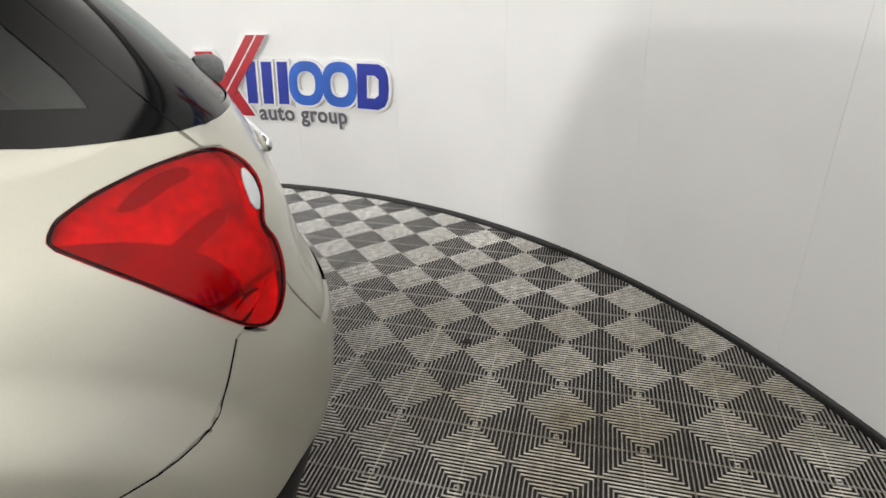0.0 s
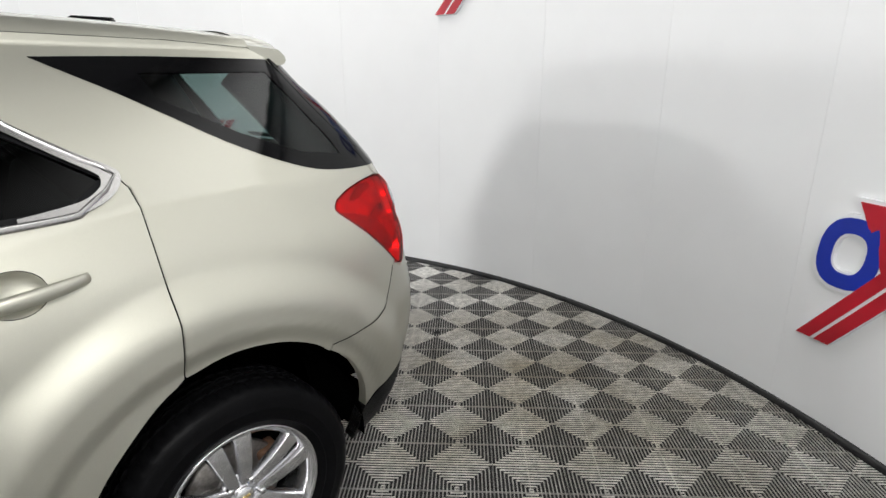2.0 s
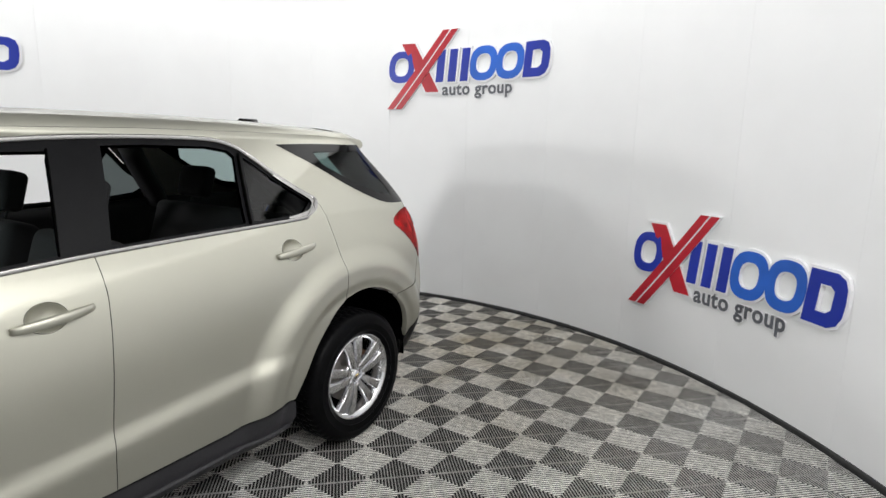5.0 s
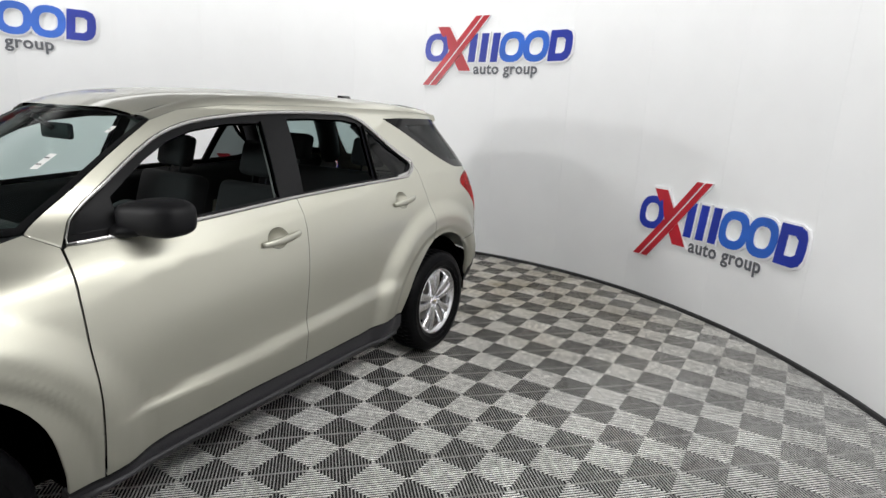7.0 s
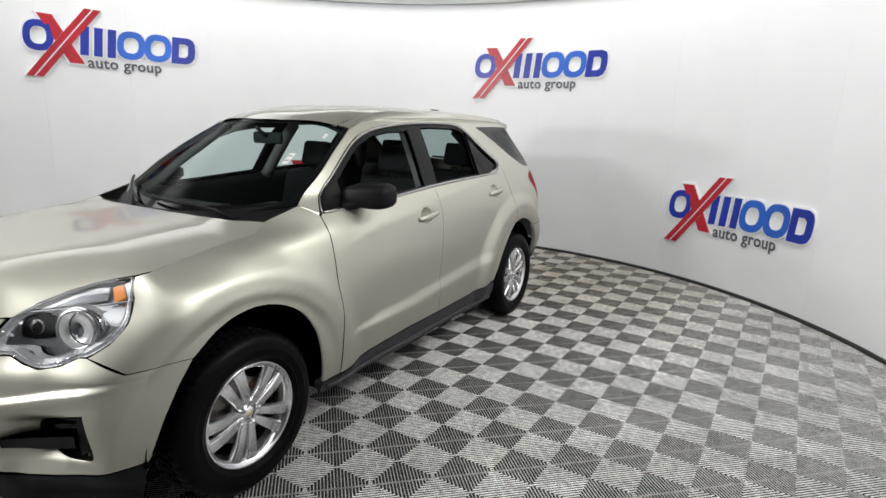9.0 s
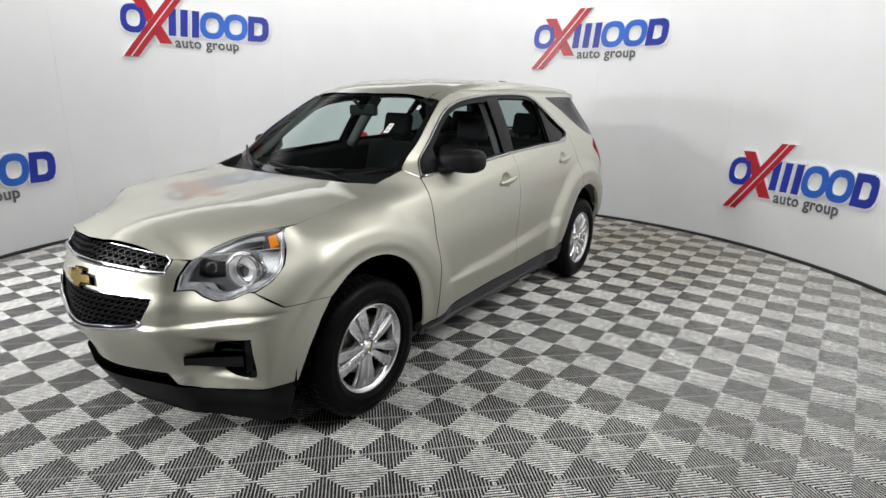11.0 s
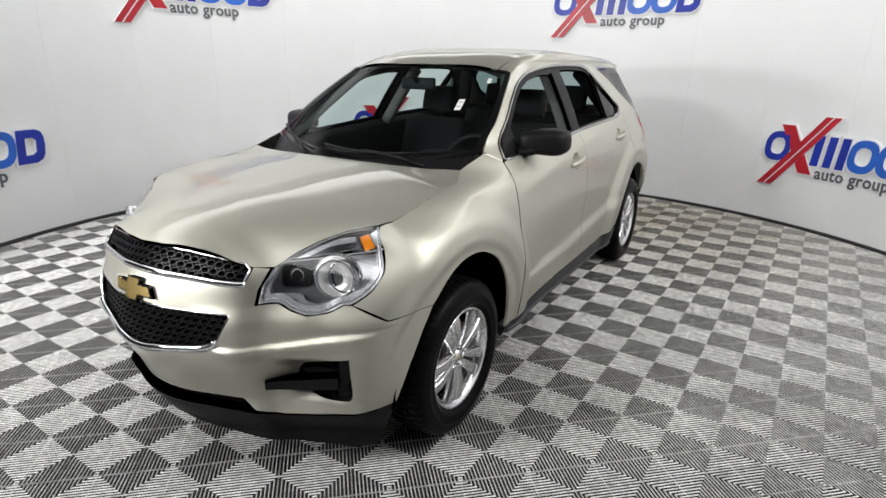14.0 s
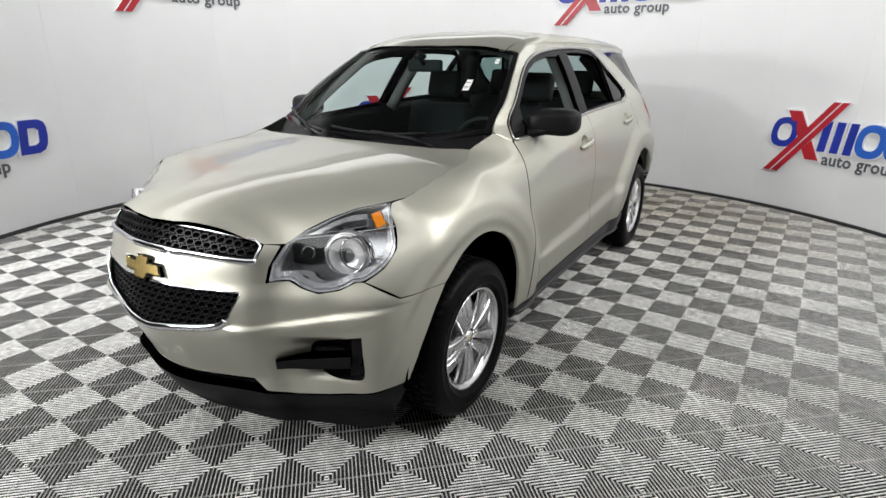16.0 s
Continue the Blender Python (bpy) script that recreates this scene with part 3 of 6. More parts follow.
# ---- the car: its shape ----
# Front is +x, the left side +y. Plan curves at each height, from the front's middle round the side to the rear's middle.
KZ = [0.20, 0.30, 0.40, 0.52, 0.66, 0.80, 0.92, 1.00, 1.08, 1.16, 1.25, 1.35, 1.45, 1.55, 1.64]
SIDE = {
    1.75: [0.832, 0.858, 0.868, 0.880, 0.884, 0.880, 0.862, 0.818, 0.705, 0.58, 0.52, 0.46, 0.40, 0.34, 0.30],
    1.43: [0.830, 0.868, 0.884, 0.894, 0.900, 0.898, 0.882, 0.852, 0.792, 0.62, 0.56, 0.50, 0.44, 0.40, 0.36],
    1.15: [0.800, 0.868, 0.886, 0.896, 0.900, 0.898, 0.882, 0.856, 0.808, 0.685, 0.60, 0.54, 0.48, 0.44, 0.40],
    0.87: [0.800, 0.868, 0.886, 0.897, 0.902, 0.898, 0.884, 0.868, 0.840, 0.780, 0.695, 0.655, 0.600, 0.545, 0.48],
    0.45: [0.800, 0.868, 0.886, 0.900, 0.906, 0.902, 0.890, 0.877, 0.856, 0.815, 0.762, 0.708, 0.652, 0.592, 0.53],
    0.00: [0.800, 0.868, 0.886, 0.900, 0.906, 0.904, 0.893, 0.882, 0.863, 0.830, 0.780, 0.728, 0.672, 0.612, 0.55],
    -0.90: [0.800, 0.868, 0.886, 0.900, 0.906, 0.905, 0.896, 0.886, 0.868, 0.838, 0.790, 0.736, 0.680, 0.618, 0.555],
    -1.43: [0.800, 0.868, 0.884, 0.895, 0.902, 0.902, 0.895, 0.885, 0.866, 0.830, 0.782, 0.728, 0.672, 0.612, 0.55],
    -1.80: [0.740, 0.800, 0.838, 0.870, 0.886, 0.888, 0.882, 0.870, 0.846, 0.806, 0.758, 0.704, 0.648, 0.590, 0.53],
}
FRONT_X = [2.225, 2.288, 2.332, 2.364, 2.370, 2.342, 2.300, 2.255, 2.19, 2.10, 2.0, 1.95, 1.92, 1.90, 1.88]
FRONT_F = [0.0, 0.12, 0.25, 0.48, 0.56, 0.72, 0.90]
FRONT_D = {
    0.12: [0.010] * 7 + [0.012] * 8,
    0.25: [0.042, 0.042, 0.042, 0.042, 0.041, 0.040, 0.042, 0.05, 0.06, 0.06, 0.05, 0.04, 0.03, 0.03, 0.03],
    0.48: [0.110, 0.110, 0.110, 0.110, 0.110, 0.116, 0.116, 0.15, 0.19, 0.16, 0.12, 0.1, 0.08, 0.07, 0.06],
    0.56: [0.168, 0.168, 0.170, 0.172, 0.184, 0.196, 0.212, 0.235, 0.24, 0.20, 0.14, 0.12, 0.1, 0.09, 0.08],
    0.72: [0.250, 0.252, 0.256, 0.262, 0.270, 0.278, 0.312, 0.345, 0.31, 0.25, 0.17, 0.14, 0.12, 0.10, 0.09],
    0.90: [0.345, 0.350, 0.355, 0.362, 0.374, 0.390, 0.432, 0.455, 0.39, 0.31, 0.22, 0.17, 0.15, 0.13, 0.11],
}
REAR_X = [-2.20, -2.255, -2.30, -2.350, -2.385, -2.385, -2.345, -2.325, -2.31, -2.285, -2.245, -2.17, -2.085, -1.985, -1.895]
REAR_F = [0.90, 0.75, 0.55, 0.30, 0.0]
REAR_D = {
    0.90: [0.235, 0.245, 0.25, 0.255, 0.262, 0.262, 0.235, 0.215, 0.20, 0.18, 0.15, 0.125, 0.11, 0.09, 0.05],
    0.75: [0.115, 0.12, 0.125, 0.13, 0.132, 0.13, 0.115, 0.105, 0.095, 0.085, 0.075, 0.065, 0.055, 0.05, 0.03],
    0.55: [0.05, 0.052, 0.055, 0.058, 0.058, 0.055, 0.05, 0.045, 0.04, 0.037, 0.034, 0.03, 0.028, 0.025, 0.02],
    0.30: [0.012, 0.013, 0.014, 0.014, 0.014, 0.014, 0.012, 0.011, 0.01, 0.01, 0.009, 0.008, 0.008, 0.007, 0.006],
}
WHEEL_X, WHEEL_Z, ARCH = 1.4285, 0.352, 0.50
HUB_Z = 0.362


def plan_curve(z):
    """Control points of the plan at height z, then a dense smooth line through them: arrays x, y."""
    y175 = float(hermite(KZ, SIDE[1.75], z))
    y180 = float(hermite(KZ, SIDE[-1.80], z))
    fx, rx = float(hermite(KZ, FRONT_X, z)), float(hermite(KZ, REAR_X, z))
    pts = [(fx, 0.0)]
    pts += [(fx - float(hermite(KZ, FRONT_D[f], z)), f * y175) for f in FRONT_F[1:]]
    pts += [(x, float(hermite(KZ, SIDE[x], z))) for x in SIDE]
    pts += [(rx + float(hermite(KZ, REAR_D[f], z)), f * y180) for f in REAR_F[:-1]]
    pts += [(rx, 0.0)]
    pts = np.array(pts)
    full = np.vstack([pts[1:3][::-1] * (1, -1), pts, pts[-3:-1][::-1] * (1, -1)])
    d = np.r_[0, np.cumsum(np.sqrt(np.linalg.norm(np.diff(full, axis=0), axis=1)))]
    t = np.concatenate([np.linspace(d[i], d[i + 1], 14, endpoint=False) for i in range(2, len(full) - 3)] + [[d[len(full) - 3]]])
    return hermite(d, full[:, 0], t), hermite(d, full[:, 1], t)


PLANS = {}


def plan(z):
    k = round(float(z), 4)
    if k not in PLANS:
        PLANS[k] = plan_curve(k)
    return PLANS[k]


def smoothstep(a, b, x):
    t = np.clip((x - a) / (b - a), 0, 1)
    return t * t * (3 - 2 * t)


def relief(x, z):
    """Flared arches with a crisp lip, the shoulder line and the fold low in the doors."""
    d = 0.0
    for wx in (WHEEL_X, -WHEEL_X):
        r = np.hypot((x - wx) / 1.04, z - WHEEL_Z - 0.01)
        d = d + ((0.034 + 0.006 * (wx < 0)) * (1 - smoothstep(0.600, 0.735, r)) - 0.006 * (1 - smoothstep(0.545, 0.660, r)) - 0.014 * (1 - smoothstep(0.500, 0.556, r))) * smoothstep(0.15, 0.4, z)
    doors = smoothstep(-1.0, -0.80, x) * (1 - smoothstep(0.50, 0.88, x))
    fold = 0.610 - 0.083 * x
    wide = 0.085 - 0.055 * smoothstep(0.1, 0.8, x)
    d = d - doors * 0.021 * (1 - smoothstep(fold, fold + 0.33, z)) * smoothstep(fold - wide, fold, z) - doors * 0.004 * (1 - smoothstep(fold - wide - 0.12, fold - wide, z))
    line = np.interp(x, [-2.0, -1.74, -1.5, -1.28, -0.9, -0.16, 0.47, 0.88, 1.3], [1.25, 1.252, 1.26, 1.258, 1.218, 1.140, 1.060, 0.985, 0.93])
    off = np.sqrt((z - line) ** 2 + 0.007 ** 2)
    d = d + 0.007 * np.exp(-off / 0.045) * (1 - smoothstep(0.55, 0.92, x)) * smoothstep(-2.1, -1.8, x)
    return d


def side_y(x, z):
    x, z = np.broadcast_arrays(np.asarray(x, float), np.asarray(z, float))
    out = np.empty(x.shape)
    for i in np.ndindex(x.shape):
        px, py = plan(z[i])
        out[i] = np.interp(-x[i], -px, py)
    return out + relief(x, z)


def S(x, z):
    """Left side, seen square on."""
    x, z = np.asarray(x, float), np.asarray(z, float)
    return np.stack([x, side_y(x, z), z], -1)


def polar(cx, sign):
    """Front or rear, seen from an upright axis at cx: (angle, height) -> place."""
    def P(a, z):
        a, z = np.asarray(a, float), np.asarray(z, float)
        out = np.empty(a.shape + (3,))
        for i in np.ndindex(a.shape):
            px, py = plan(z[i])
            sel = sign * (px - cx) > 0.02
            qx, qy = px[sel], py[sel]
            an = np.arctan2(qy, sign * (qx - cx))
            o = np.argsort(an)
            r = np.interp(abs(a[i]), an[o], np.hypot(qx - cx, qy)[o])
            x, y = cx + sign * r * math.cos(a[i]), r * math.sin(a[i])
            y += math.copysign(1, a[i]) * float(relief(x, z[i])) * float(smoothstep(0.42, 0.60, abs(a[i])))
            out[i] = (x, y, z[i])
        return out
    return P


FC, RC = 1.15, -1.15
F, B = polar(FC, 1), polar(RC, -1)


def fa(y, z):
    """Angle on the front at sideways place y."""
    px, py = plan(z)
    sel = px > FC + 0.02
    an = np.arctan2(py[sel], px[sel] - FC)
    return math.copysign(float(np.interp(abs(y), py[sel][:80], an[:80])), y), z


def fax(x, z):
    px, py = plan(z)
    y = float(np.interp(-x, -px, py))
    return math.atan2(y, x - FC), z


def ba(y, z):
    px, py = plan(z)
    sel = px < RC - 0.02
    an, yy = np.arctan2(py[sel], RC - px[sel]), py[sel]
    o = np.argsort(an)
    return math.copysign(float(np.interp(abs(y), yy[o][:58], an[o][:58])), y), z


def bax(x, z):
    px, py = plan(z)
    y = float(np.interp(-x, -px, py))
    return math.atan2(y, RC - x), z


def mirrored(half):
    """A loop from its left half, given from the middle bottom round to the middle top."""
    return half + [(-a, z) for a, z in reversed(half) if abs(a) > 1e-6]


# the hood's side edge on the body side and along the headlamp, as (x, z)
HOOD_EDGE = [(1.143, 1.154), (1.19, 1.134), (1.243, 1.117), (1.40, 1.106), (1.55, 1.088), (1.66, 1.070), (1.735, 1.055), (1.785, 1.042), (1.86, 1.022), (1.94, 0.994), (2.02, 0.960), (2.09, 0.920)]
_hx = [p[0] for p in HOOD_EDGE]
_hz = [p[1] for p in HOOD_EDGE]
_hy = [float(side_y(a, b)) - 0.0005 for a, b in HOOD_EDGE]
_zc = lambda x: hermite([1.1, 1.25, 1.45, 1.7, 1.95, 2.12, 2.20, 2.26, 2.30, 2.34], [1.178, 1.166, 1.1445, 1.113, 1.078, 1.046, 1.024, 1.002, 0.978, 0.950], x)
# the hood's edge all round: reach in y and fall below the middle line
_ex0 = _hx + [2.152, 2.19, 2.24, 2.32]
_ey0 = _hy + [0.438, 0.385, 0.36, 0.36]
_ed0 = [float(_zc(a)) - b for a, b in zip(_hx, _hz)] + [float(_zc(2.152)) - 0.928, float(_zc(2.19)) - 0.947, 0.064, 0.058]


def hood_z(x, y):
    x, y = np.asarray(x, float), np.abs(np.asarray(y, float))
    xc = np.clip(x, 1.143, 2.32)
    power = 3.0 + 0.2 * smoothstep(1.75, 2.1, xc)
    return _zc(x) - hermite(_ex0, _ed0, xc) * (y / hermite(_ex0, _ey0, xc)) ** power


def H(x, y):
    return np.stack([np.asarray(x, float), np.asarray(y, float), hood_z(x, y)], -1)


def roof_z(x, y):
    x, y = np.asarray(x, float), np.abs(np.asarray(y, float))
    zc = hermite([-2.0, -1.85, -1.5, -1.0, -0.5, 0.0, 0.2, 0.35, 0.45, 0.55], [1.676, 1.695, 1.719, 1.734, 1.736, 1.722, 1.700, 1.664, 1.627, 1.590], x)
    return zc - 0.066 * (y / 0.55) ** 4.5 - 0.004 * (y / 0.55) ** 2


def ROOF(x, y):
    return np.stack([np.asarray(x, float), np.asarray(y, float), roof_z(x, y)], -1)


SIDE_TOP = [(-1.745, 1.644), (-1.5, 1.658), (-1.0, 1.665), (-0.5, 1.665), (0.0, 1.654), (0.25, 1.628), (0.395, 1.582)]


def CANT(x, v):
    """Rounded shoulder from the top of the body side (v 0) to the roof seam (v 1)."""
    x, v = np.asarray(x, float), np.asarray(v, float)
    z0 = np.interp(x, [p[0] for p in SIDE_TOP], [p[1] for p in SIDE_TOP])
    y0 = side_y(x, z0)
    y2 = np.full(x.shape, 0.500)
    z2 = np.maximum(roof_z(x, 0.495) + 0.016 * (1 - smoothstep(-0.1, 0.36, x)), z0 + 0.008)
    # the corner where the two slopes would meet
    y1, z1 = y0 * 0.62 + y2 * 0.38, z0 + (z2 - z0) * 0.86
    w0, w1, w2 = (1 - v) ** 2, 2 * v * (1 - v), v * v
    return np.stack([x, w0 * y0 + w1 * y1 + w2 * y2, w0 * z0 + w1 * z1 + w2 * z2], -1)


# the windscreen's side edge on the body side, as (x, z)
SCREEN_EDGE = [(0.945, 1.212), (0.82, 1.305), (0.66, 1.418), (0.52, 1.508), (0.395, 1.582)]
_ex, _ez = [p[0] for p in SCREEN_EDGE], [p[1] for p in SCREEN_EDGE]


def SCREEN(u, v):
    """Windscreen: u from -1 (right) to 1 (left), v from 0 (foot) to 1 (head)."""
    u, v = np.asarray(u, float), np.asarray(v, float)
    z = 1.212 + (1.582 - 1.212) * v
    ex = hermite(_ez, _ex, np.clip(z, 1.212, 1.582))
    ey = np.array([float(side_y(a, b)) for a, b in zip(np.ravel(ex), np.ravel(z))]).reshape(np.shape(z)) - 0.006
    c = 1 - u * u
    x = ex + c * (0.285 - 0.22 * v)
    zz = z + c * (-0.075 + 0.118 * v)
    return np.stack([x, u * ey, zz], -1)


car = empty("car", "champagne metallic five-door crossover parked on the tiled floor", "car")
car.scale = (1, 1, 0.993)

ARCH_F = [(1.868, 0.385), (1.82, 0.522), (1.762, 0.640), (1.694, 0.735), (1.564, 0.823), (1.405, 0.853), (1.256, 0.823), (1.126, 0.745), (1.032, 0.607), (0.992, 0.430), (0.985, 0.335)]
ARCH_R = [(-0.955, 0.420), (-1.021, 0.53), (-1.082, 0.636), (-1.158, 0.725), (-1.253, 0.808), (-1.37, 0.853), (-1.493, 0.856), (-1.62, 0.823), (-1.722, 0.754), (-1.796, 0.622), (-1.826, 0.480)]
BELT = [(0.848, 1.172), (0.614, 1.184), (0.375, 1.195), (-0.056, 1.222), (-0.20, 1.230), (-0.5, 1.241), (-0.85, 1.250), (-1.11, 1.257), (-1.175, 1.262)]
WIN_TOP = [(-1.266, 1.338), (-1.20, 1.375), (-1.09, 1.452), (-0.985, 1.545), (-0.905, 1.598), (-0.785, 1.622), (-0.5, 1.626), (-0.22, 1.618), (0.03, 1.598), (0.22, 1.571), (0.37, 1.526), (0.48, 1.468), (0.605, 1.387), (0.73, 1.298), (0.805, 1.232)]
arch_f, arch_r = smooth_loop(ARCH_F, 4, False), smooth_loop(ARCH_R, 4, False)
belt = smooth_loop(BELT, 4, False)
win_top = smooth_loop(WIN_TOP, 4, False)

HANDLE_AT = {"front_door": (-0.010, 1.060), "rear_door": (-1.030, 1.122)}


def ellipse(cx, cz, rx, rz, n=28):
    return [(cx + rx * math.cos(2 * math.pi * i / n), cz + rz * math.sin(2 * math.pi * i / n)) for i in range(n)]


def belt_z(x):
    return float(np.interp(-x, [-p[0] for p in BELT], [p[1] for p in BELT]))


def door_handle(door, at, side):
    hx, hz = at
    cup = ellipse(hx + 0.012, hz + 0.004, 0.060, 0.047)

    def BOWL(x, z):
        p = S(x, z)
        r2 = np.clip(((np.asarray(x) - hx - 0.012) / 0.060) ** 2 + ((np.asarray(z) - hz - 0.004) / 0.047) ** 2, 0, 1)
        p[..., 1] -= 0.024 * (1 - r2) ** 0.8
        return p
    panel("handle_cup", cup, BOWL, PAINT, door, step=0.012, gap=0, depth=0, side=side)
    bm = bmesh.new()
    pts, n = [], 18
    slope = 0.045
    for i in range(n + 1):
        t = i / n
        x = hx + 0.112 - 0.236 * t
        z = hz - 0.006 + slope * (0.5 - (x - hx) / 0.236) * 0.5 - 0.008
        y = float(side_y(x, z)) + 0.022 * math.sin(math.pi * min(1, max(0, t))) ** 0.6 + 0.003
        pts.append((x, y * side, z))
    tube(bm, pts, lambda t: 0.010 + 0.0085 * math.sin(math.pi * min(max(t, 0.02), 0.98)) ** 0.45, seg=12, flat=0.62, up=(0, 0, 1))
    part("door_handle", bm, PAINT, door, "champagne bar handle")
    bm = bmesh.new()
    bmesh.ops.create_icosphere(bm, subdivisions=2, radius=0.0075)
    yk = float(side_y(hx - 0.100, hz + 0.012)) + 0.013
    bmesh.ops.transform(bm, matrix=Matrix.Translation((hx - 0.085, (yk + 0.004) * side, hz + 0.006)), verts=bm.verts)
    part("lock_cap", bm, SATIN, door)
    return cup


def cup_hole(at):
    return ellipse(at[0] + 0.012, at[1] + 0.004, 0.060, 0.047)


FRONT_DOOR = [(0.866, 0.338), (0.864, 0.60), (0.868, 0.98), (0.862, 1.160)] + [(x, z - 0.006) for x, z in belt if x > -0.18] + [(-0.186, 1.222), (-0.188, 1.09), (-0.172, 0.90), (-0.156, 0.64), (-0.147, 0.52), (-0.150, 0.385), (0.2, 0.385), (0.605, 0.370)]
REAR_DOOR = [(-0.186, 1.222)] + [(x, z - 0.006) for x, z in belt if x < -0.20] + [(-1.248, 1.322), (-1.268, 1.338), (-1.292, 1.304), (-1.303, 1.255), (-1.306, 1.119), (-1.310, 0.98), (-1.299, 0.838)] + [p for p in reversed(arch_r) if p[0] > -1.29] + [(-0.915, 0.425), (-0.60, 0.392), (-0.150, 0.385), (-0.147, 0.52), (-0.156, 0.64), (-0.172, 0.90), (-0.188, 1.09)]
FENDER = [(0.871, 0.338), (0.869, 0.60), (0.873, 0.98), (0.868, 1.165), (0.945, 1.210), (1.01, 1.192), (1.071, 1.175), (1.140, 1.157), (1.19, 1.137), (1.243, 1.120), (1.40, 1.108), (1.55, 1.090), (1.66, 1.072), (1.735, 1.0565), (1.772, 1.0470), (1.784, 1.0385), (1.818, 0.972), (1.872, 0.900), (1.935, 0.842), (1.995, 0.800), (1.928, 0.741), (1.85, 0.739), (1.70, 0.732)] + [p for p in arch_f if p[0] < 1.69]
TAIL = [(0.842, 1.169), (0.826, 1.184), (0.78, 1.205), (0.72, 1.222), (0.68, 1.228), (0.64, 1.228), (0.607, 1.218), (0.584, 1.188), (0.582, 1.150), (0.598, 1.112), (0.612, 1.078), (0.606, 1.045), (0.611, 1.0), (0.626, 0.950), (0.646, 0.922), (0.676, 0.912), (0.712, 0.936), (0.756, 1.000), (0.800, 1.072), (0.832, 1.122), (0.847, 1.146), (0.849, 1.158)]
_lamp_edge = [(float(B(np.array(a), np.array(z))[0]), z) for a, z in TAIL[4::-1] + TAIL[:15:-1]]
QUARTER = [(-1.303, 0.838), (-1.314, 0.98), (-1.310, 1.119), (-1.307, 1.255), (-1.296, 1.305), (-1.272, 1.343)] + [(x, z + 0.012) for x, z in win_top] + [(0.860, 1.1685), (0.940, 1.2135)] + smooth_loop(SCREEN_EDGE, 4, False)[1:] + [(0.25, 1.628), (0.0, 1.654), (-0.5, 1.665), (-1.0, 1.665), (-1.5, 1.658), (-1.74, 1.644), (-1.795, 1.615), (-1.862, 1.524), (-1.958, 1.40), (-2.062, 1.264), (-2.090, 1.232)] + _lamp_edge + [(-2.062, 0.926), (-2.045, 0.89), (-2.02, 0.84), (-1.985, 0.800), (-1.86, 0.786), (-1.735, 0.772)] + [p for p in reversed(arch_r) if p[0] < -1.313 and p[0] > -1.728]
QG = smooth_loop([(-1.175, 1.606), (-1.45, 1.612), (-1.792, 1.609), (-1.865, 1.524), (-1.961, 1.40), (-2.064, 1.263), (-1.95, 1.268), (-1.836, 1.282), (-1.712, 1.322), (-1.571, 1.387), (-1.447, 1.458), (-1.331, 1.524), (-1.256, 1.563)], 3, keep=(0, 2, 5))
QGLASS = inset(QG, 0.016)
QSEE = [(-1.40, 1.568), (-1.77, 1.572), (-1.85, 1.47), (-1.93, 1.36), (-1.95, 1.315), (-1.80, 1.335), (-1.62, 1.405), (-1.43, 1.505)]
WINDOW = belt[1:] + [(-1.235, 1.300)] + win_top + [(0.835, 1.185)]
G_FRONT = [(0.655, 1.202), (0.375, 1.212), (-0.06, 1.240), (-0.088, 1.243), (-0.150, 1.55), (-0.160, 1.575), (0.03, 1.572), (0.22, 1.545), (0.36, 1.499), (0.47, 1.438), (0.58, 1.362), (0.655, 1.305)]
G_REAR = [(-0.255, 1.248), (-0.5, 1.258), (-0.825, 1.268), (-0.868, 1.45), (-0.905, 1.555), (-0.885, 1.580), (-0.785, 1.597), (-0.5, 1.602), (-0.345, 1.597)]
G_QUART = [(-0.872, 1.272), (-1.155, 1.278), (-1.238, 1.333), (-1.20, 1.358), (-1.075, 1.440), (-0.985, 1.520), (-0.950, 1.548), (-0.915, 1.45)]
ROCKER = [(0.987, 0.325), (0.866, 0.330), (0.605, 0.364), (0.2, 0.379), (-0.60, 0.386), (-0.915, 0.418), (-0.955, 0.412), (-0.968, 0.33), (-0.93, 0.232), (0.93, 0.240), (0.985, 0.27)]

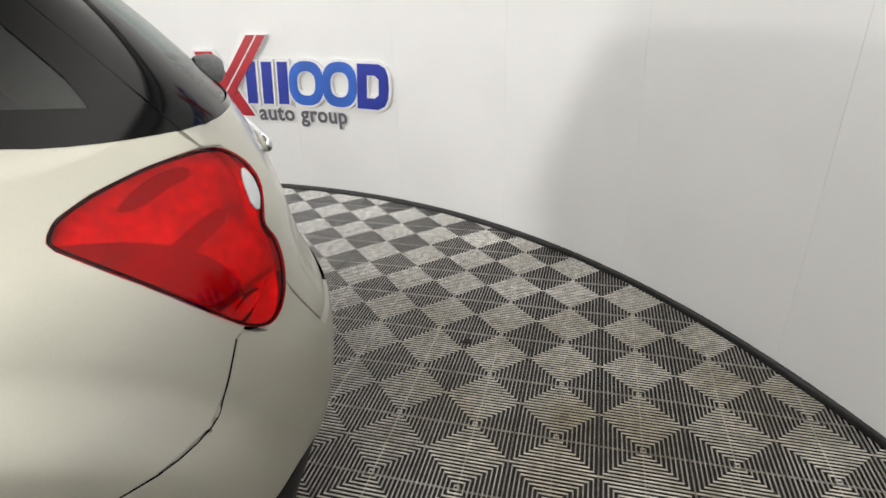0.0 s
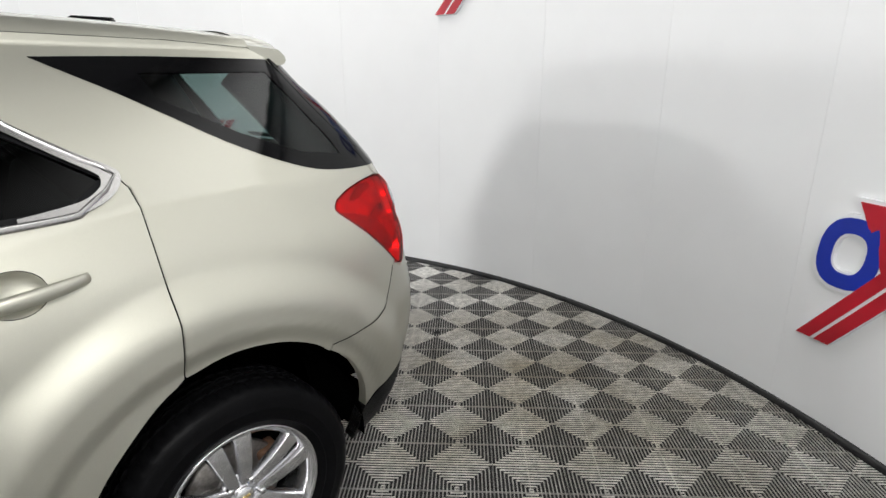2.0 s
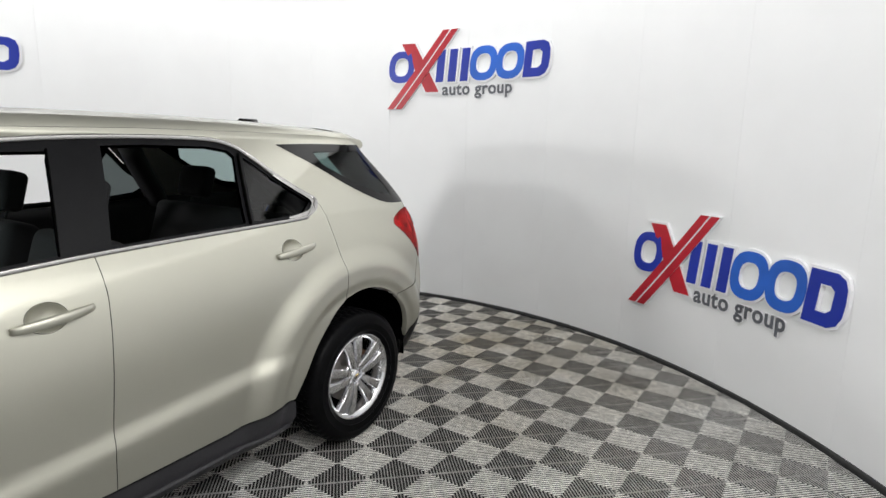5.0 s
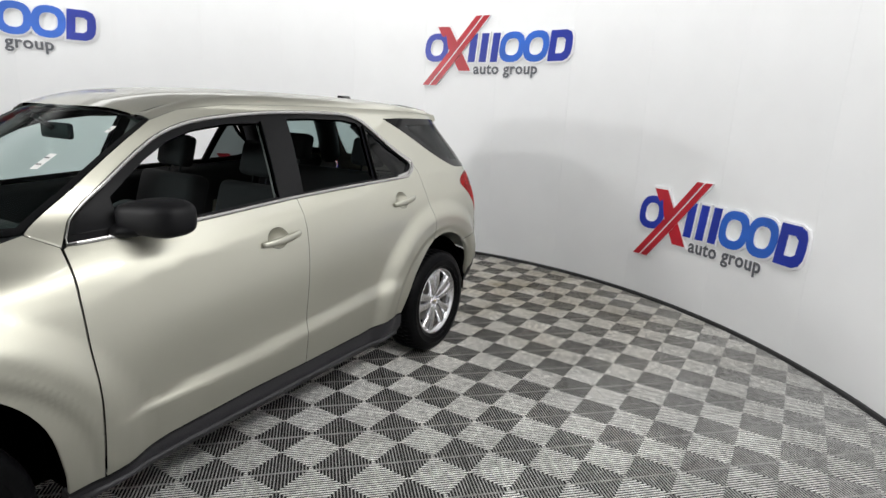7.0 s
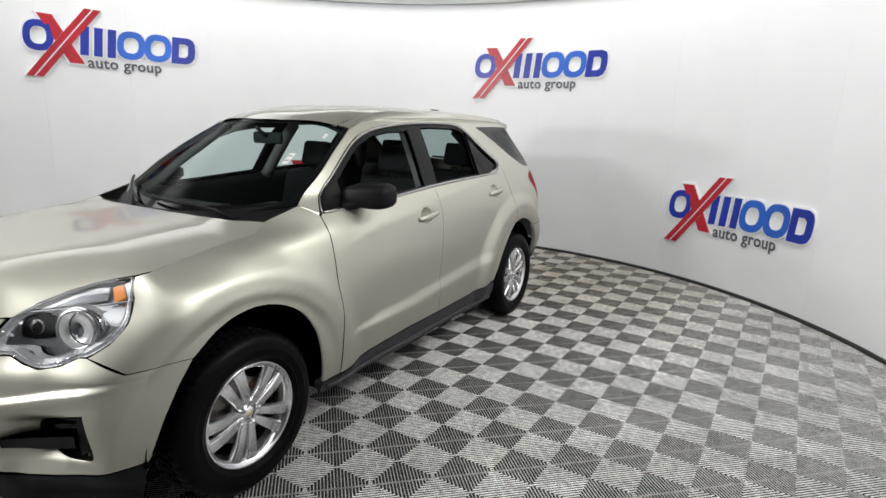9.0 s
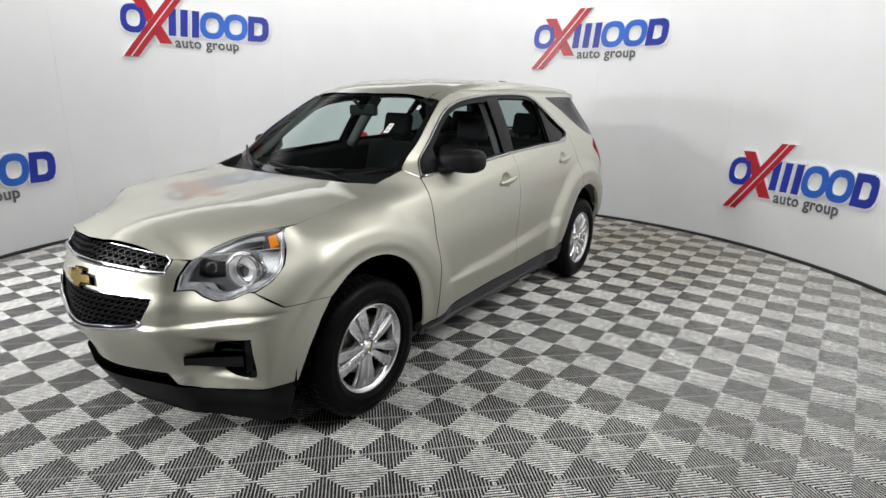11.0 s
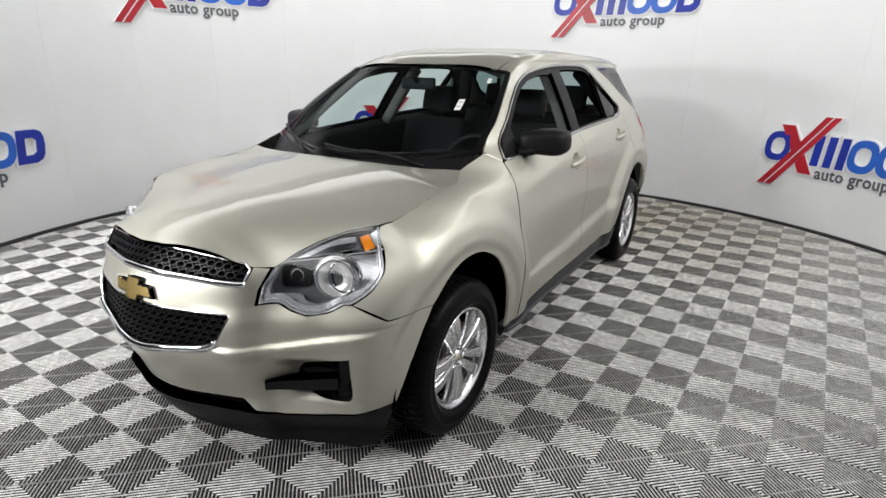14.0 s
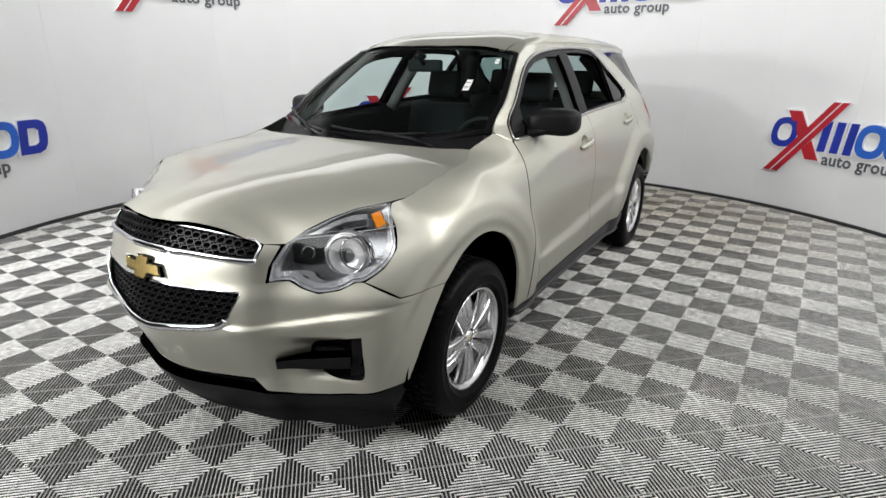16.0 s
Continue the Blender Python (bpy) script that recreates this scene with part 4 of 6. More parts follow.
for sd in (1, -1):
    door = panel("front_door", FRONT_DOOR, S, PAINT, car, holes=[cup_hole(HANDLE_AT["front_door"])], side=sd, step=0.026)
    door_handle(door, HANDLE_AT["front_door"], sd)
    panel("window_surround", WINDOW, S, PLASTIC, door, holes=[G_FRONT, G_REAR, G_QUART], side=sd, step=0.04, offset=-0.007, gap=0.001, depth=0.02)
    rdoor = panel("rear_door", REAR_DOOR, S, PAINT, car, holes=[cup_hole(HANDLE_AT["rear_door"])], side=sd, step=0.018)
    door_handle(rdoor, HANDLE_AT["rear_door"], sd)
    # dark tube laid in each door gap, standing in for its shade
    for leaf, outline in ((door, FRONT_DOOR), (rdoor, REAR_DOOR)):
        bm = bmesh.new()
        tube(bm, [(x, sd * (float(side_y(x, z)) - 0.0012), z) for x, z in densify(outline, 0.03)], 0.0016, closed=True, seg=6)
        part("door_seal", bm, SEAL, leaf)
    panel("window_pane", G_QUART, S, DARKGLASS, rdoor, side=sd, step=0.05, offset=-0.012, gap=-0.004, depth=0)
    panel("fender", FENDER, S, PAINT, car, side=sd, step=0.018, gap=0.001)
    q = panel("quarter_panel", QUARTER, S, PAINT, car, holes=[QGLASS], side=sd, step=0.018)
    qg = panel("rear_side_glass", QG, S, GLOSSBLACK, q, holes=[QSEE], side=sd, step=0.04, offset=0.002, gap=0, depth=0.006, label="dark rear side window")
    panel("clear_field", QSEE, S, SEEGLASS, qg, side=sd, step=0.06, offset=0.0, gap=0, depth=0)
    panel("rocker_cladding", ROCKER, S, SILL, car, side=sd, step=0.04, offset=0.004, depth=0.05, label="black plastic sill cladding")
    bm = bmesh.new()
    tube(bm, [tuple(S(np.array(x), np.array(0.292)) * (1, sd, 1) + np.array((0, sd * 0.006, 0))) for x in np.linspace(0.95, -0.93, 24)], 0.012, seg=8, flat=1.3)
    part("sill_step", bm, SILL, car)
    # bright strip round the side windows
    ring = [(x, z - 0.003) for x, z in belt] + [(-1.245, 1.302), (-1.268, 1.335)] + [(x, z + 0.004) for x, z in win_top[2:]] + [(0.838, 1.188)]
    pts = S(np.array([p[0] for p in densify(ring, 0.03)]), np.array([p[1] for p in densify(ring, 0.03)])) + (0, 0.002, 0)
    bm = bmesh.new()
    tube(bm, [(a, b * sd, c) for a, b, c in pts], 0.0105, closed=True, seg=8, flat=0.40)
    part("window_strip", bm, SATIN, car, "bright strip round the side windows")
    corner = [(-1.06, 1.250), (-1.16, 1.256), (-1.225, 1.274), (-1.266, 1.300), (-1.282, 1.330), (-1.268, 1.352), (-1.20, 1.392), (-1.08, 1.472), (-1.065, 1.458), (-1.165, 1.386), (-1.228, 1.344), (-1.238, 1.326), (-1.226, 1.306), (-1.18, 1.284), (-1.06, 1.268)]
    panel("strip_corner", smooth_loop(corner, 3, keep=(0, 7, 8, 14)), S, SATIN, car, side=sd, step=0.03, gap=0, depth=0.006, offset=0.0045)
    # dark upright seals: door edge and divider
    for name, line, r in (("divider_bar", [(-0.846, 1.262), (-0.892, 1.45), (-0.928, 1.560)], 0.013), ("door_seal", [(-0.086, 1.236), (-0.120, 1.40), (-0.160, 1.58)], 0.007)):
        l = smooth_loop(line, 5, False)
        pts = S(np.array([p[0] for p in l]), np.array([p[1] for p in l])) + (0, -0.004, 0)
        bm = bmesh.new()
        tube(bm, [(a, b * sd, c) for a, b, c in pts], r, seg=8, flat=0.5)
        part(name, bm, SEAL, car)
    # roof seam strip
    seam_y = lambda x: 0.4985
    panel("cant_rail", [(0.392, 0.0), (0.408, 1.0), (-1.745, 1.0), (-1.745, 0.0)], CANT, PAINT, car, side=sd, step=0.05, gap=0, depth=0, out=(0, 1, 1))
    xs = np.linspace(0.37, -1.74, 40)
    bm = bmesh.new()
    tube(bm, [(x, seam_y(x) * sd, float(roof_z(x, seam_y(x))) - 0.0005) for x in xs], 0.0035, seg=8, flat=1.0)
    part("roof_seam_strip", bm, SEAL, car)

panel("roof_panel", [(0.468, 0.0), (0.453, 0.25), (0.424, 0.44), (0.410, 0.497), (0.2, 0.497), (-1.0, 0.497), (-1.75, 0.497), (-1.79, 0.0), (-1.75, -0.497), (-1.0, -0.497), (0.2, -0.497), (0.410, -0.497), (0.424, -0.44), (0.453, -0.25)], ROOF, PAINT, car, step=0.05, out=(0, 0, 1))

HOOD_HALF = [(2.285, 0.0), (2.275, 0.12), (2.240, 0.25), (2.186, 0.385), (2.152, 0.438)] + [(a, c) for a, c in zip(reversed(_hx), reversed(_hy))] + [(1.160, 0.63), (1.205, 0.53), (1.250, 0.36), (1.266, 0.18), (1.268, 0.0)]
hood_loop = HOOD_HALF + [(x, -y) for x, y in reversed(HOOD_HALF[1:-1])]
panel("hood", hood_loop, H, PAINT, car, step=0.03, out=(0, 0, 1), depth=0.02, gap=0.001)

# windscreen, with its dark border
W0 = [(-1, 0.0), (1, 0.0), (1, 1), (-1, 1)]
W1 = smooth_loop([(-0.955, 0.06), (-0.5, 0.085), (0, 0.09), (0.5, 0.085), (0.955, 0.06), (0.958, 0.5), (0.960, 0.988), (0.5, 0.992), (0, 0.992), (-0.5, 0.992), (-0.960, 0.988), (-0.958, 0.5)], 2, keep=(0, 4, 6, 10))
screen = panel("windscreen", W1, SCREEN, GLASS, car, step=0.08, gap=0, depth=0, out=(1, 0, 0.5))
panel("windscreen_border", W0, SCREEN, GLOSSBLACK, screen, holes=[W1], step=0.08, gap=0, depth=0.006, out=(1, 0, 0.5))
for (u, v), (w, h), lines in (((0.69, 0.57), (0.05, 0.12), 2), ((0.84, 0.86), (0.035, 0.06), 1)):
    l = [(u - w / 2, v - h / 2), (u + w / 2, v - h / 2), (u + w / 2, v + h / 2), (u - w / 2, v + h / 2)]
    lab = panel("paper_label", l, SCREEN, PAPER, screen, step=0.05, gap=0, depth=0, out=(1, 0, 0.5), offset=0.002, label="small white paper label")
    for k in range(lines):
        vv0 = v - h / 2 + h * (k + 0.6) / (lines + 0.4)
        panel("print_bar", [(u - w * 0.38, vv0), (u + w * 0.3, vv0), (u + w * 0.3, vv0 + h * 0.07), (u - w * 0.38, vv0 + h * 0.07)], SCREEN, INK, screen, step=0.05, gap=0, depth=0, out=(1, 0, 0.5), offset=0.004)

# black cowl between hood and windscreen
bm = bmesh.new()
rows = []
for i in range(25):
    u = -1 + 2 * i / 24
    a = SCREEN(np.array(u), np.array(0.03))
    y = float(a[1]) * (1 - 0.035 * u * u)
    hx = float(np.interp(abs(y), [0, 0.2, 0.36, 0.53, 0.63, 0.70], [1.285, 1.283, 1.266, 1.22, 1.175, 1.12]))
    hz = float(hood_z(hx, y)) - 0.016
    rows.append([bm.verts.new((hx, y, hz)), bm.verts.new(((hx + float(a[0])) / 2, y, hz - 0.012)), bm.verts.new((float(a[0]) + 0.004, y, float(a[2]) + 0.004))])
for i in range(24):
    for k in range(2):
        bm.faces.new((rows[i][k], rows[i][k + 1], rows[i + 1][k + 1], rows[i + 1][k]))
part("cowl", bm, PLASTIC, car, "black plastic cowl under the wipers")


def wiper(u0, v0, u1, v1):
    bm = bmesh.new()
    pts = []
    for i in range(13):
        t = i / 12
        u, v = u0 + (u1 - u0) * t, v0 + (v1 - v0) * t
        p = SCREEN(np.array(u), np.array(v)) + (0.020, 0, 0.022)
        pts.append(tuple(p))
    tube(bm, pts, 0.008, seg=6)
    w = part("wiper", bm, PLASTIC, car)
    bm = bmesh.new()
    base = SCREEN(np.array(u0 + 0.05), np.array(-0.06)) + (0.03, 0, 0.0)
    mid = Vector(pts[6])
    tube(bm, [tuple(base), tuple(Vector(base).lerp(mid, 0.35) + Vector((0, 0, 0.018))), tuple(mid + Vector((0, 0, 0.008)))], lambda t: 0.013 - 0.006 * t, seg=8)
    part("wiper_arm", bm, PLASTIC, w)


wiper(0.62, 0.04, -0.18, 0.10)
wiper(-0.25, 0.04, -0.93, 0.10)

# ---- front: bumper, grilles, lamps ----
BUMP = [fa(0, 0.385), fa(0.2, 0.384), fa(0.375, 0.390), fa(0.415, 0.342), fa(0.5, 0.322), fa(0.6, 0.330), fa(0.74, 0.340), fax(1.95, 0.352), fax(1.868, 0.366), fax(1.82, 0.522), fax(1.762, 0.640), fax(1.702, 0.7315), fax(1.85, 0.7385), fax(1.930, 0.7405), fax(1.996, 0.799), fa(0.725, 0.800), fa(0.680, 0.772), fa(0.62, 0.761), fa(0.565, 0.776), fa(0.52, 0.799), fa(0.462, 0.797), fa(0.462, 0.85), fa(0.470, 0.917), fa(0.437, 0.928), fa(0.432, 0.866), fa(0.2, 0.876), fa(0, 0.880)]
LOWG = [fa(0, 0.585), fa(0.165, 0.604), fa(0.29, 0.622), fa(0.345, 0.640), fa(0.362, 0.655), fa(0.408, 0.766), fa(0.395, 0.774), fa(0.18, 0.772), fa(0, 0.780)]
FOG = [fa(0.582, 0.425), fa(0.574, 0.490), fa(0.598, 0.552), fa(0.660, 0.584), fa(0.738, 0.604), fa(0.772, 0.595), fa(0.772, 0.524), fa(0.752, 0.432), fa(0.708, 0.396), fa(0.630, 0.394)]
UPG = [fa(0, 0.880), fa(0.2, 0.876), fa(0.432, 0.866), fa(0.434, 0.925), fa(0.408, 0.948), fa(0.2, 0.970), fa(0, 0.988)]
fogl = smooth_loop(FOG, 3)
fogr = [(-a, z) for a, z in reversed(fogl)]


def front_relief(a, z):
    """The bumper with the step under its lamps."""
    p = F(a, z)
    aa = np.abs(np.asarray(a))
    zz = np.asarray(z)
    line = 0.634 + 0.062 * smoothstep(0.40, 0.82, aa)
    reach = smoothstep(0.26, 0.34, aa) * (1 - smoothstep(0.70, 0.83, aa))
    step = 0.85 * smoothstep(line - 0.060, line, zz) * (1 - smoothstep(line, line + 0.022, zz)) * reach
    low = (1 - smoothstep(line - 0.22, line, zz)) * smoothstep(0.30, 0.40, zz) * (1 - smoothstep(0.5, 0.9, aa))
    step = step - 2.6 * low
    n = np.stack([np.cos(a), np.sin(a), 0 * aa], -1)
    shelf = smoothstep(line + 0.02, 0.725, zz) * (1 - smoothstep(0.735, 0.80, zz)) * smoothstep(0.2, 0.3, aa) * (1 - smoothstep(0.75, 0.9, aa))
    yy = np.abs(p[..., 1])
    sweep = smoothstep(0.44, 0.63, yy) * (1 - smoothstep(0.700, 0.765, yy)) * smoothstep(0.375, 0.440, zz) * (1 - smoothstep(0.545, 0.605, zz))
    return p + n * (0.016 * step + 0.009 * shelf - 0.040 * sweep)[..., None]


bumper = panel("front_bumper", mirrored(BUMP), front_relief, PAINT, car, holes=[mirrored(LOWG), fogl, fogr], step=0.008, gap=0.0008, out=(1, 0, 0))


def recessed(P, d):
    def Q(a, z):
        return P(a, z) - np.stack([np.cos(a), np.sin(a), 0 * np.asarray(a)], -1) * d
    return Q


def grille(name, loop, rows, pitch, label):
    """Dark back sheet with rows of raised slotted cells, and a bright rim."""
    g = panel(name, loop, recessed(F, 0.035), GLOSSBLACK, car, step=0.04, gap=-0.004, depth=0.0, out=(1, 0, 0), label=label)
    lo = inset(loop, 0.014)
    z0, z1 = min(p[1] for p in lo), max(p[1] for p in lo)
    a1 = max(p[0] for p in lo)
    n = 0
    verts, faces = [], []
    for r in range(rows + 10):
        z = z0 + (r + 0.5) * pitch * 0.78
        k = -int(a1 / pitch) - 1
        while k * pitch < a1 + pitch:
            a = (k + (0.5 if r % 2 else 0)) * pitch
            zc = z + (0.10 * (a1 - abs(a)) if rows < 5 else 0.0) - (0.045 if rows < 5 else 0)
            k += 1
            if not bool(inside(lo, np.array(a), np.array(zc))):
                continue
            loops = []
            for wr, hr, d in ((0.60, 0.42, 0.036), (0.53, 0.36, 0.014), (0.43, 0.27, 0.014), (0.37, 0.21, 0.034)):
                loops.append([(a + pitch * wr * cx, zc + pitch * hr * cz, d) for cx, cz in ((1, 0.0), (0.62, 1), (-0.62, 1), (-1, 0.0), (-0.62, -1), (0.62, -1))])
            s = len(verts)
            for lp in loops:
                aa, zz, dd = (np.array([q[i] for q in lp]) for i in range(3))
                pp = F(aa, zz) - np.stack([np.cos(aa), np.sin(aa), 0 * aa], -1) * dd[:, None]
                verts += [tuple(q) for q in pp]
            for j in range(3):
                for i in range(6):
                    b0, b1 = s + 6 * j + i, s + 6 * j + (i + 1) % 6
                    faces.append((b0, b1, b1 + 6, b0 + 6))
    data_part("mesh_insert", verts, faces, GRILLE, g)
    return g


def rim(loop, r, mat, parent, name="chrome_rim", seg=8, flat=1.0, off=0.0, closed=True, label=""):
    l = densify(loop, 0.025)
    if not closed:
        l = l[:-max(1, int(round((Vector(loop[-1]) - Vector(loop[0])).length / 0.025)))] + [loop[-1]]
    p = F(np.array([q[0] for q in l]), np.array([q[1] for q in l]))
    a = np.array([q[0] for q in l])
    p = p + np.stack([np.cos(a), np.sin(a), 0 * a], -1) * off
    bm = bmesh.new()
    tube(bm, [tuple(q) for q in p], r, closed=closed, seg=seg, flat=flat)
    return part(name, bm, mat, parent, label)


gu = grille("upper_grille", mirrored(UPG), 4, 0.031, "black slotted grille with chrome rim")
rim(inset(mirrored(UPG), 0.003), 0.005, CHROME, gu)
gl = grille("lower_grille", mirrored(LOWG), 7, 0.031, "black slotted grille with chrome lower rim")
rim(inset(mirrored(LOWG), 0.003), 0.0045, CHROME, gl)
# wide bright bar under each grille
for half, r, off in (([fa(0.436, 0.874), fa(0.2, 0.885), fa(0, 0.891)], 0.0125, 0.0), ([fa(0.362, 0.668), fa(0.345, 0.650), fa(0.28, 0.630), fa(0.15, 0.612), fa(0, 0.595)], 0.0155, 0.0)):
    line = half + [(-a, z) for a, z in reversed(half[:-1])]
    l = smooth_loop(line, 6, False)
    a = np.array([q[0] for q in l])
    p = F(a, np.array([q[1] for q in l])) + np.stack([np.cos(a), np.sin(a), 0 * a], -1) * off
    bm = bmesh.new()
    tube(bm, [tuple(q) for q in p], r, seg=10, flat=0.7)
    part("chrome_bar", bm, CHROME, gl if r > 0.015 else gu)

# badge: a plain gold cross-bar shape with a bright rim
bz = 0.815
cross = [(-0.098, -0.022), (-0.036, -0.022), (-0.040, -0.043), (0.036, -0.043), (0.042, -0.022), (0.112, -0.022), (0.090, 0.022), (0.040, 0.022), (0.044, 0.043), (-0.032, 0.043), (-0.036, 0.022), (-0.120, 0.022)]
for name, grow, off, mat in (("badge", 0.0, 0.016, CHROME), ("badge_face", 0.006, 0.0185, GOLD)):
    o = [fa(y, bz + z) for y, z in cross]
    panel(name, inset(o, grow) if grow else o, F, mat, bumper, step=0.03, gap=0, depth=0.014, out=(1, 0, 0), offset=off, label="gold badge with bright rim" if name == "badge" else "")

# fog lamp pockets
for sd, loop in ((1, fogl), (-1, fogr)):
    pk = panel("bumper_pocket", loop, recessed(front_relief, 0.030), GLOSSBLACK, bumper, step=0.04, gap=-0.003, depth=0, out=(1, 0, 0))
    wall_v, wall_f = [], []
    l = densify(loop, 0.03)
    for d in (0.002, 0.034):
        wall_v += [tuple(q) for q in recessed(front_relief, d)(np.array([p[0] for p in l]), np.array([p[1] for p in l]))]
    n = len(l)
    wall_f = [(i, (i + 1) % n, n + (i + 1) % n, n + i) for i in range(n)]
    data_part("pocket_wall", wall_v, wall_f, PLASTIC, pk)
    bar = [fa(sd * 0.480, 0.482), fa(sd * 0.60, 0.502), fa(sd * 0.700, 0.520), fa(sd * 0.690, 0.462), fa(sd * 0.58, 0.446), fa(sd * 0.474, 0.442)]
    panel("pocket_bar", bar, F, PLASTIC, pk, step=0.04, gap=0.002, depth=0.05, out=(1, 0, 0), offset=-0.016)
    post = [fa(sd * 0.705, 0.590), fa(sd * 0.757, 0.590), fa(sd * 0.752, 0.53), fa(sd * 0.712, 0.43), fa(sd * 0.672, 0.40), fa(sd * 0.690, 0.48)]
    panel("pocket_post", post, F, PLASTIC, pk, step=0.04, gap=0.002, depth=0.03, out=(1, 0, 0), offset=-0.034)

# black lower lip and air intake
LIP = [fa(0, 0.200), fa(0.3, 0.170), fa(0.55, 0.135), fa(0.72, 0.118), fax(1.93, 0.120), fax(1.865, 0.135), fax(1.868, 0.361), fax(1.95, 0.347), fa(0.74, 0.335), fa(0.6, 0.325), fa(0.5, 0.317), fa(0.412, 0.335), fa(0.36, 0.346), fa(0.2, 0.343), fa(0, 0.345)]
lip = panel("lower_lip", mirrored(LIP), F, PLASTIC, car, step=0.035, out=(1, 0, 0), offset=-0.002, depth=0.04, label="black plastic lower bumper lip")
INTAKE = [fa(0, 0.338), fa(0.2, 0.336), fa(0.36, 0.338), fa(0.405, 0.342), fa(0.370, 0.394), fa(0.2, 0.390), fa(0, 0.391)]
panel("air_intake", mirrored(INTAKE), recessed(F, 0.05), GLOSSBLACK, lip, step=0.05, gap=-0.006, depth=0, out=(1, 0, 0))

# headlamps
HEAD_LOW = smooth_loop([fa(0.468, 0.800), fa(0.52, 0.803), fa(0.565, 0.780), fa(0.62, 0.764), fa(0.680, 0.775), fa(0.72, 0.800), fax(1.993, 0.805), fax(1.933, 0.846), fax(1.872, 0.904), fax(1.820, 0.976), fax(1.786, 1.036)], 3, False)
HEAD = HEAD_LOW + [fax(a, b + 0.003) for a, b in HOOD_EDGE if 1.775 < a] + [fa(0.468, 0.86)]
for sd in (1, -1):
    hs = [(sd * a, z) for a, z in HEAD]
    lamp = panel("headlamp", hs, recessed(F, 0.055), HEADBACK, car, step=0.03, gap=-0.002, depth=0, out=(1, 0, 0), label="clear headlamp with amber corner")
    panel("lamp_lens", hs, F, LENS, lamp, step=0.03, gap=0.0, depth=0.008, out=(1, 0, 0), offset=0.001)
    l = densify(hs if area2(hs) > 0 else hs[::-1], 0.03)
    n = len(l)
    wv = []
    for d, q in ((0.002, l), (0.030, inset(l, 0.020))):
        wv += [tuple(p) for p in recessed(F, d)(np.array([p[0] for p in q]), np.array([p[1] for p in q]))]
    data_part("lamp_rim", wv, [(i, (i + 1) % n, n + (i + 1) % n, n + i) for i in range(n)], LAMPGREY, lamp)

    bm = bmesh.new()
    tube(bm, [tuple(recessed(F, 0.008)(np.array(a), np.array(z))) for a, z in densify(inset(hs, 0.010), 0.03)], 0.0028, closed=True, seg=6)
    part("lamp_bezel", bm, REFLECTOR, lamp)

    def spot(y, z, d):
        return Vector(recessed(F, d)(np.array(fa(sd * y, z)[0]), np.array(z)))
    way = Vector((0.90, sd * 0.42, 0.10)).normalized()
    # pale sleeve, round main bowl with its bulb cap
    m = Matrix.Translation(spot(0.672, 0.874, 0.030)) @ way.to_track_quat("Y", "Z").to_matrix().to_4x4()
    bm = bmesh.new()
    lathe(bm, [(0.086, -0.05), (0.085, -0.012), (0.079, 0.004), (0.070, 0.010), (0.060, 0.002), (0.056, -0.03)], seg=44)
    bmesh.ops.transform(bm, matrix=m, verts=bm.verts)
    part("lamp_sleeve", bm, LAMPGREY, lamp)
    bm = bmesh.new()
    lathe(bm, [(0.084, -0.004), (0.074, 0.006), (0.030, 0.004), (0.028, -0.02)], seg=44)
    bmesh.ops.transform(bm, matrix=m, verts=bm.verts)
    part("lamp_crescent", bm, LAMPINNER, lamp)
    m = Matrix.Translation(spot(0.698, 0.886, 0.018)) @ way.to_track_quat("Y", "Z").to_matrix().to_4x4()
    r = 0.060
    bm = bmesh.new()
    lathe(bm, [(r * 1.06, -0.006), (r * 1.04, 0.008), (r, 0.010), (r * 0.93, 0.002), (r * 0.84, -0.022), (r * 0.55, -0.045), (r * 0.2, -0.05), (0.001, -0.05)], seg=40)
    bmesh.ops.transform(bm, matrix=m, verts=bm.verts)
    bowl = part("lamp_bowl", bm, DARKBOWL, lamp)
    for q in range(6):
        bm = bmesh.new()
        an = math.pi * q / 3 + 0.3
        tube(bm, [m @ Vector((r * k * math.cos(an), -0.028 - 0.018 * (0.9 - k), r * k * math.sin(an))) for k in (0.86, 0.6, 0.3)], 0.0022, seg=6)
        part("bowl_fin", bm, GLOSSBLACK, bowl)
    bm = bmesh.new()
    lathe(bm, [(r * 0.34, -0.045), (r * 0.34, -0.014), (r * 0.28, -0.004), (r * 0.12, 0.002), (0.001, 0.003)], seg=24)
    bmesh.ops.transform(bm, matrix=m, verts=bm.verts)
    part("bulb_cap", bm, REFLECTOR, bowl)
    # dark inner chamber with a small bowl
    cham = [(sd * a, z) for a, z in (fa(0.500, 0.914), fa(0.606, 0.926), fa(0.612, 0.89), fa(0.600, 0.852), fa(0.522, 0.845), fa(0.506, 0.87))]
    ch = panel("inner_chamber", smooth_loop(cham, 3), recessed(F, 0.040), GLOSSBLACK, lamp, step=0.03, gap=0, depth=0.0, out=(1, 0, 0))
    m = Matrix.Translation(spot(0.548, 0.882, 0.034)) @ way.to_track_quat("Y", "Z").to_matrix().to_4x4()
    bm = bmesh.new()
    lathe(bm, [(0.026, 0.0), (0.024, 0.004), (0.018, -0.012), (0.008, -0.018), (0.001, -0.018)], seg=24)
    bmesh.ops.transform(bm, matrix=m, verts=bm.verts)
    part("inner_bowl", bm, REFLECTOR, ch)
    # slim bright divider, then the upper chamber with its amber end
    line = [fa(sd * 0.484, 0.928), fa(sd * 0.607, 0.941)] + [(sd * a, z) for a, z in (fax(1.875, 0.954), fax(1.820, 0.964))]
